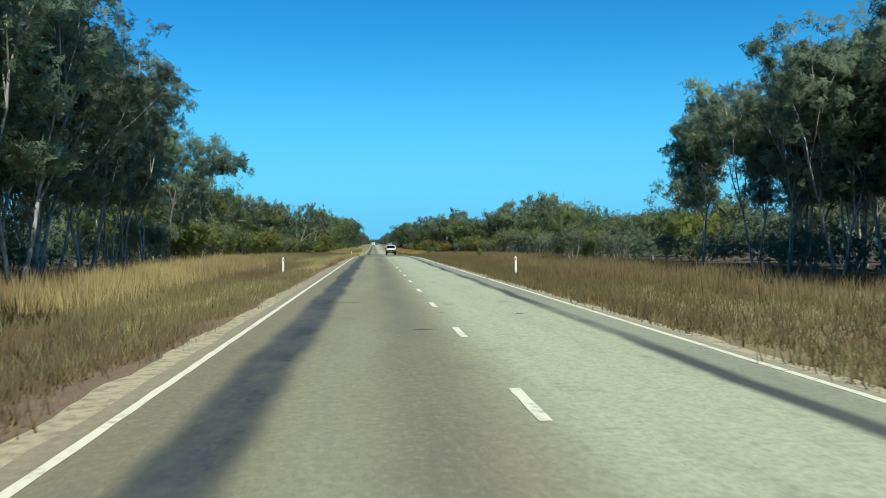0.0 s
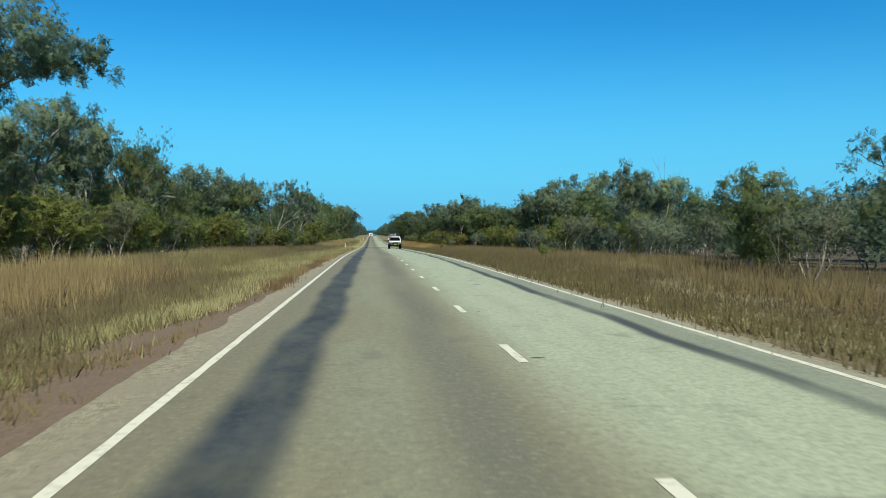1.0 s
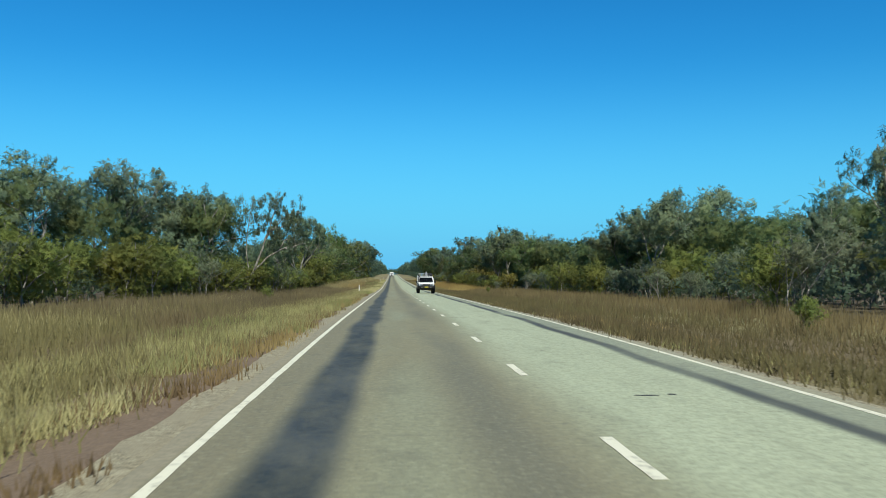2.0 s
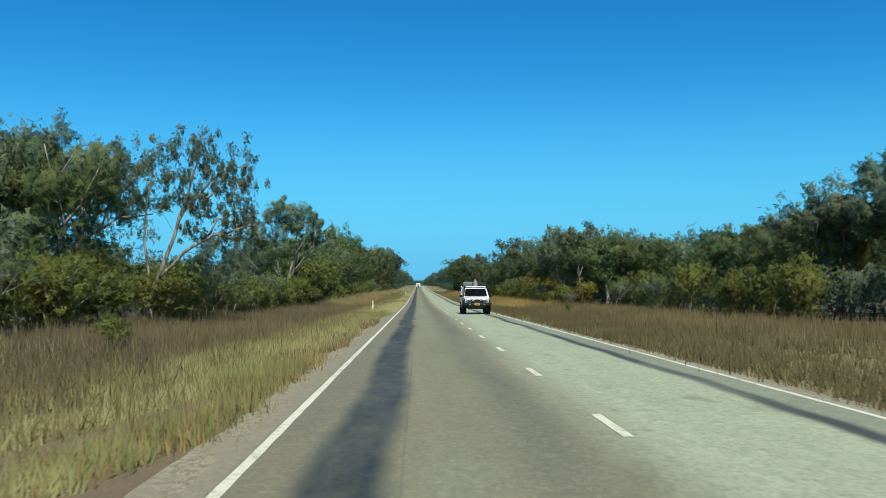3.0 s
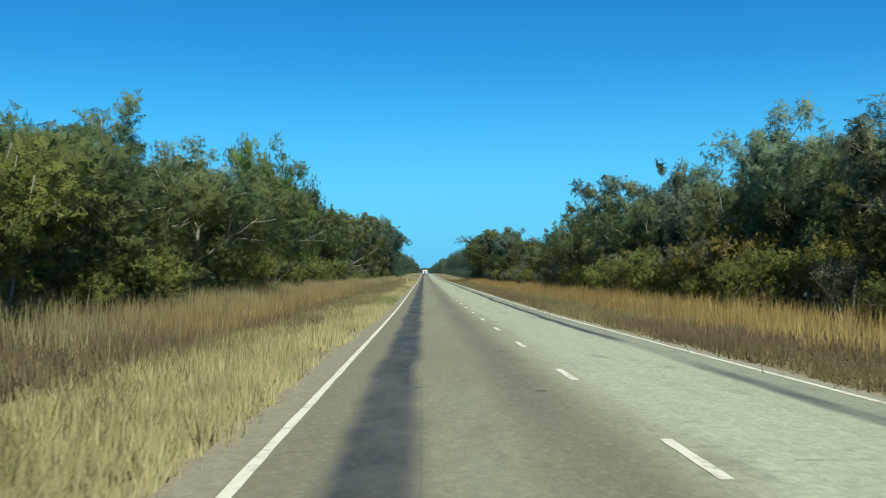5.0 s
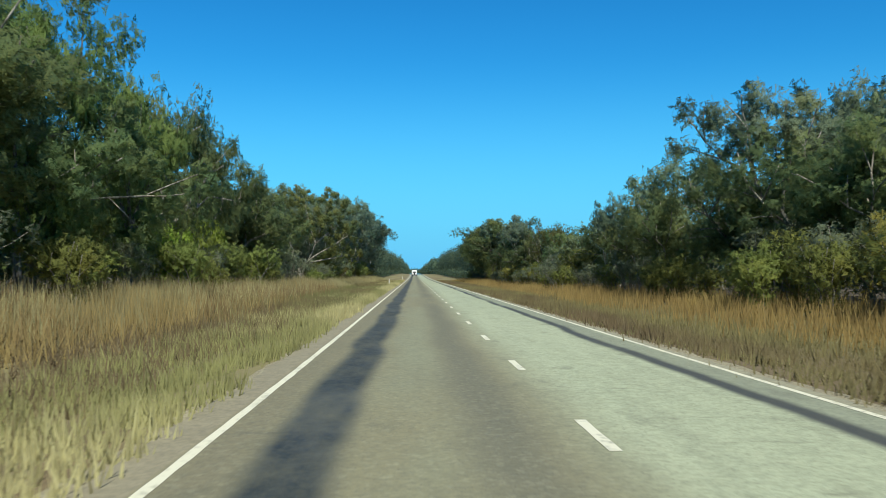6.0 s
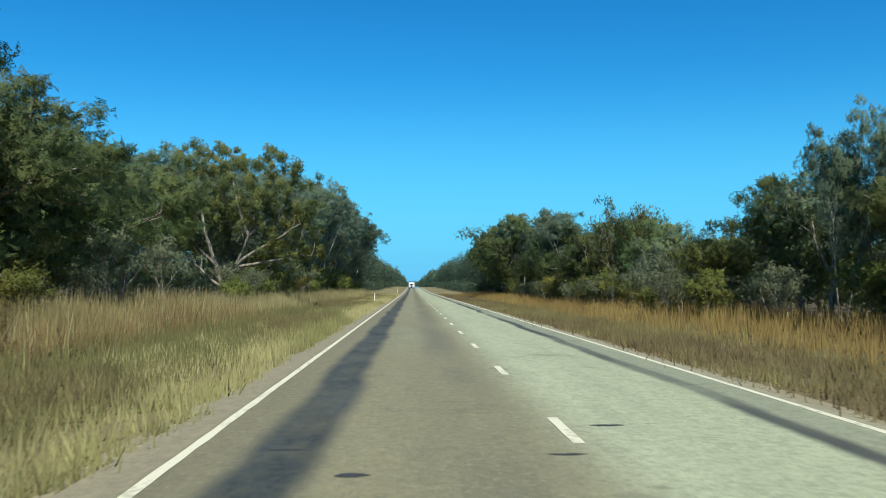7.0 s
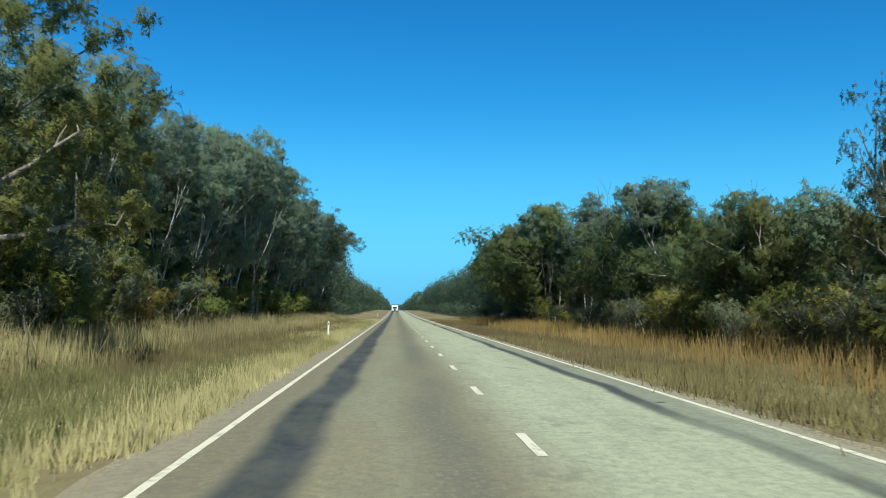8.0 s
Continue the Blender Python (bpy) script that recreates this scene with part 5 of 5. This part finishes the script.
    for k in range(-14, 15):
        for lean in (-1, 1):
            xa, xb = k * 0.11, k * 0.11 + lean * 0.55
            pa, pb = Vector((xa, 3.18, 1.02)), Vector((xb, 3.18, 1.87))
            inside = [q for q in (k / 24 for k in range(25)) if abs(xa + (xb - xa) * q) < 0.91 - 0.13 * max(0.0, q - 0.68) / 0.32]
            if len(inside) > 1:
                rod(bm, pa.lerp(pb, inside[0]), pa.lerp(pb, inside[-1]), 0.011, 4)
    part("mesh", bm, PAINTWORK, rack, "white diamond mesh")
    bm = bmesh.new()
    for yy in (1.8, 2.5):
        rod(bm, (-0.72, yy, 1.92), (0.72, yy, 1.92), 0.022, 8)
    for s in (-1, 1):
        rod(bm, (s * 0.72, 1.6, 1.92), (s * 0.72, 4.0, 1.95), 0.024, 8)
        for yy in (1.8, 2.5):
            rod(bm, (s * 0.72, yy, 1.78), (s * 0.72, yy, 1.93), 0.02, 6)
    part("roof_rack", bm, PAINTWORK, car, "white tube roof rack")
    chest = part("ice_box", box(bmesh.new(), -0.78, -0.12, 2.98, 3.42, 1.97, 2.26, 0.04), PALEBOX, car, "grey-green ice box with a blue strap")
    part("strap", box(bmesh.new(), -0.42, -0.38, 2.97, 3.43, 1.965, 2.27, 0.003), BLUE, chest, "blue strap")
    part("rim_band", box(bmesh.new(), -0.79, -0.11, 2.97, 3.43, 2.20, 2.27, 0.02), GREYBOX, chest)
    bm = bmesh.new()
    rod(bm, (0.1, 3.25, 1.96), (0.1, 3.25, 2.28), 0.17, 20)
    rod(bm, (0.1, 3.25, 2.28), (0.1, 3.25, 2.36), 0.17, 20, 0.06)
    rod(bm, (0.1, 3.25, 2.36), (0.1, 3.25, 2.46), 0.06, 12)
    part("gas_bottle", bm, GREYBOX, car, "grey gas bottle")
    bm = bmesh.new()
    box(bm, 0.32, 0.80, 2.95, 3.7, 1.96, 2.2, 0.08)
    box(bm, -0.85, 0.85, 3.55, 4.1, 1.80, 2.30, 0.10)
    box(bm, -0.84, 0.84, 3.26, 4.02, 1.44, 1.82, 0.05)
    part("swag", bm, CANVAS, car, "dark canvas bundles on the rack")
    for k, xx in enumerate((-0.92, -0.86, -0.70)):
        part("stake", box(bmesh.new(), xx - 0.02, xx + 0.02, 3.3 + 0.3 * k, 3.33 + 0.3 * k, 1.84, 2.0, 0.004), WHITE, car)
    car.matrix_basis = on_road(x, y)


ute(1.92, 168.2)


# ---- the white caravan far ahead ----
def caravan(x, y):
    van = new("caravan")
    tagged(van, "white caravan with a dark rear window on the road", "caravan")
    outline = [(0.0, 0.55), (-0.08, 1.3), (0.05, 2.55), (0.35, 2.75), (4.6, 2.75), (5.1, 2.2), (5.1, 0.75), (4.6, 0.5)]
    part("body", prism(bmesh.new(), outline, -1.2, 1.2, 0.05), PAINTWORK, van)
    part("rear_window", box(bmesh.new(), -0.75, 0.75, -0.13, -0.06, 1.45, 2.05, 0.03), GLASS, van, "dark rear window")
    part("bumper", box(bmesh.new(), -1.15, 1.15, -0.22, 0.1, 0.42, 0.62, 0.03), BLACK, van)
    part("spare_cover", box(bmesh.new(), -0.35, 0.35, -0.3, -0.1, 0.65, 1.3, 0.1), BLACK, van)
    for s in (-1, 1):
        part("tail_light", box(bmesh.new(), s * 1.0 - 0.09, s * 1.0 + 0.09, -0.11, -0.03, 0.75, 1.0, 0.01), RED, van, "red tail light")
        wheel(van, s * 1.02, 2.6, 0.36, s, 0.22)
    van.matrix_basis = on_road(x, y)


caravan(-1.75, 630.0)


# ---- tar marks and small scraps on the road ----
TAR = plain("dark_tar", (0.05, 0.05, 0.05), 0.7, 0, 0.3, 10)


def tar_mark(x, y, long, wide, seed):
    r = random.Random(seed)
    bm = bmesh.new()
    n = 14
    ring = [bm.verts.new((wide / 2 * math.cos(6.283 * k / n) * r.uniform(0.6, 1.2), long / 2 * math.sin(6.283 * k / n) * r.uniform(0.6, 1.2), 0.0)) for k in range(n)]
    bm.faces.new(ring)
    ob = part("tar_mark", bm, TAR)
    ob.matrix_basis = on_road(x, y, 0.004)
    tagged(ob, "small dark tar mark on the road surface", "tar mark", "tar marks", "structure")


r = random.Random(77)
for k, (x, y) in enumerate(((-2.08, 265.8), (-0.2, 266.6), (-2.75, 266.9), (0.35, 172.0), (1.0, 171.4), (0.5, 268.2), (-0.55, 15.0), (1.2, 83.0), (-1.1, 96.0), (1.4, 62.0))):
    tar_mark(x, y, r.uniform(0.08, 0.2), r.uniform(0.2, 0.45), k)
tar_mark(-2.15, 22.0, 0.12, 1.1, 60)
for k in range(45):
    tar_mark(r.uniform(-2.9, 2.9), r.uniform(2, 420), r.uniform(0.04, 0.12), r.uniform(0.06, 0.22), 100 + k)
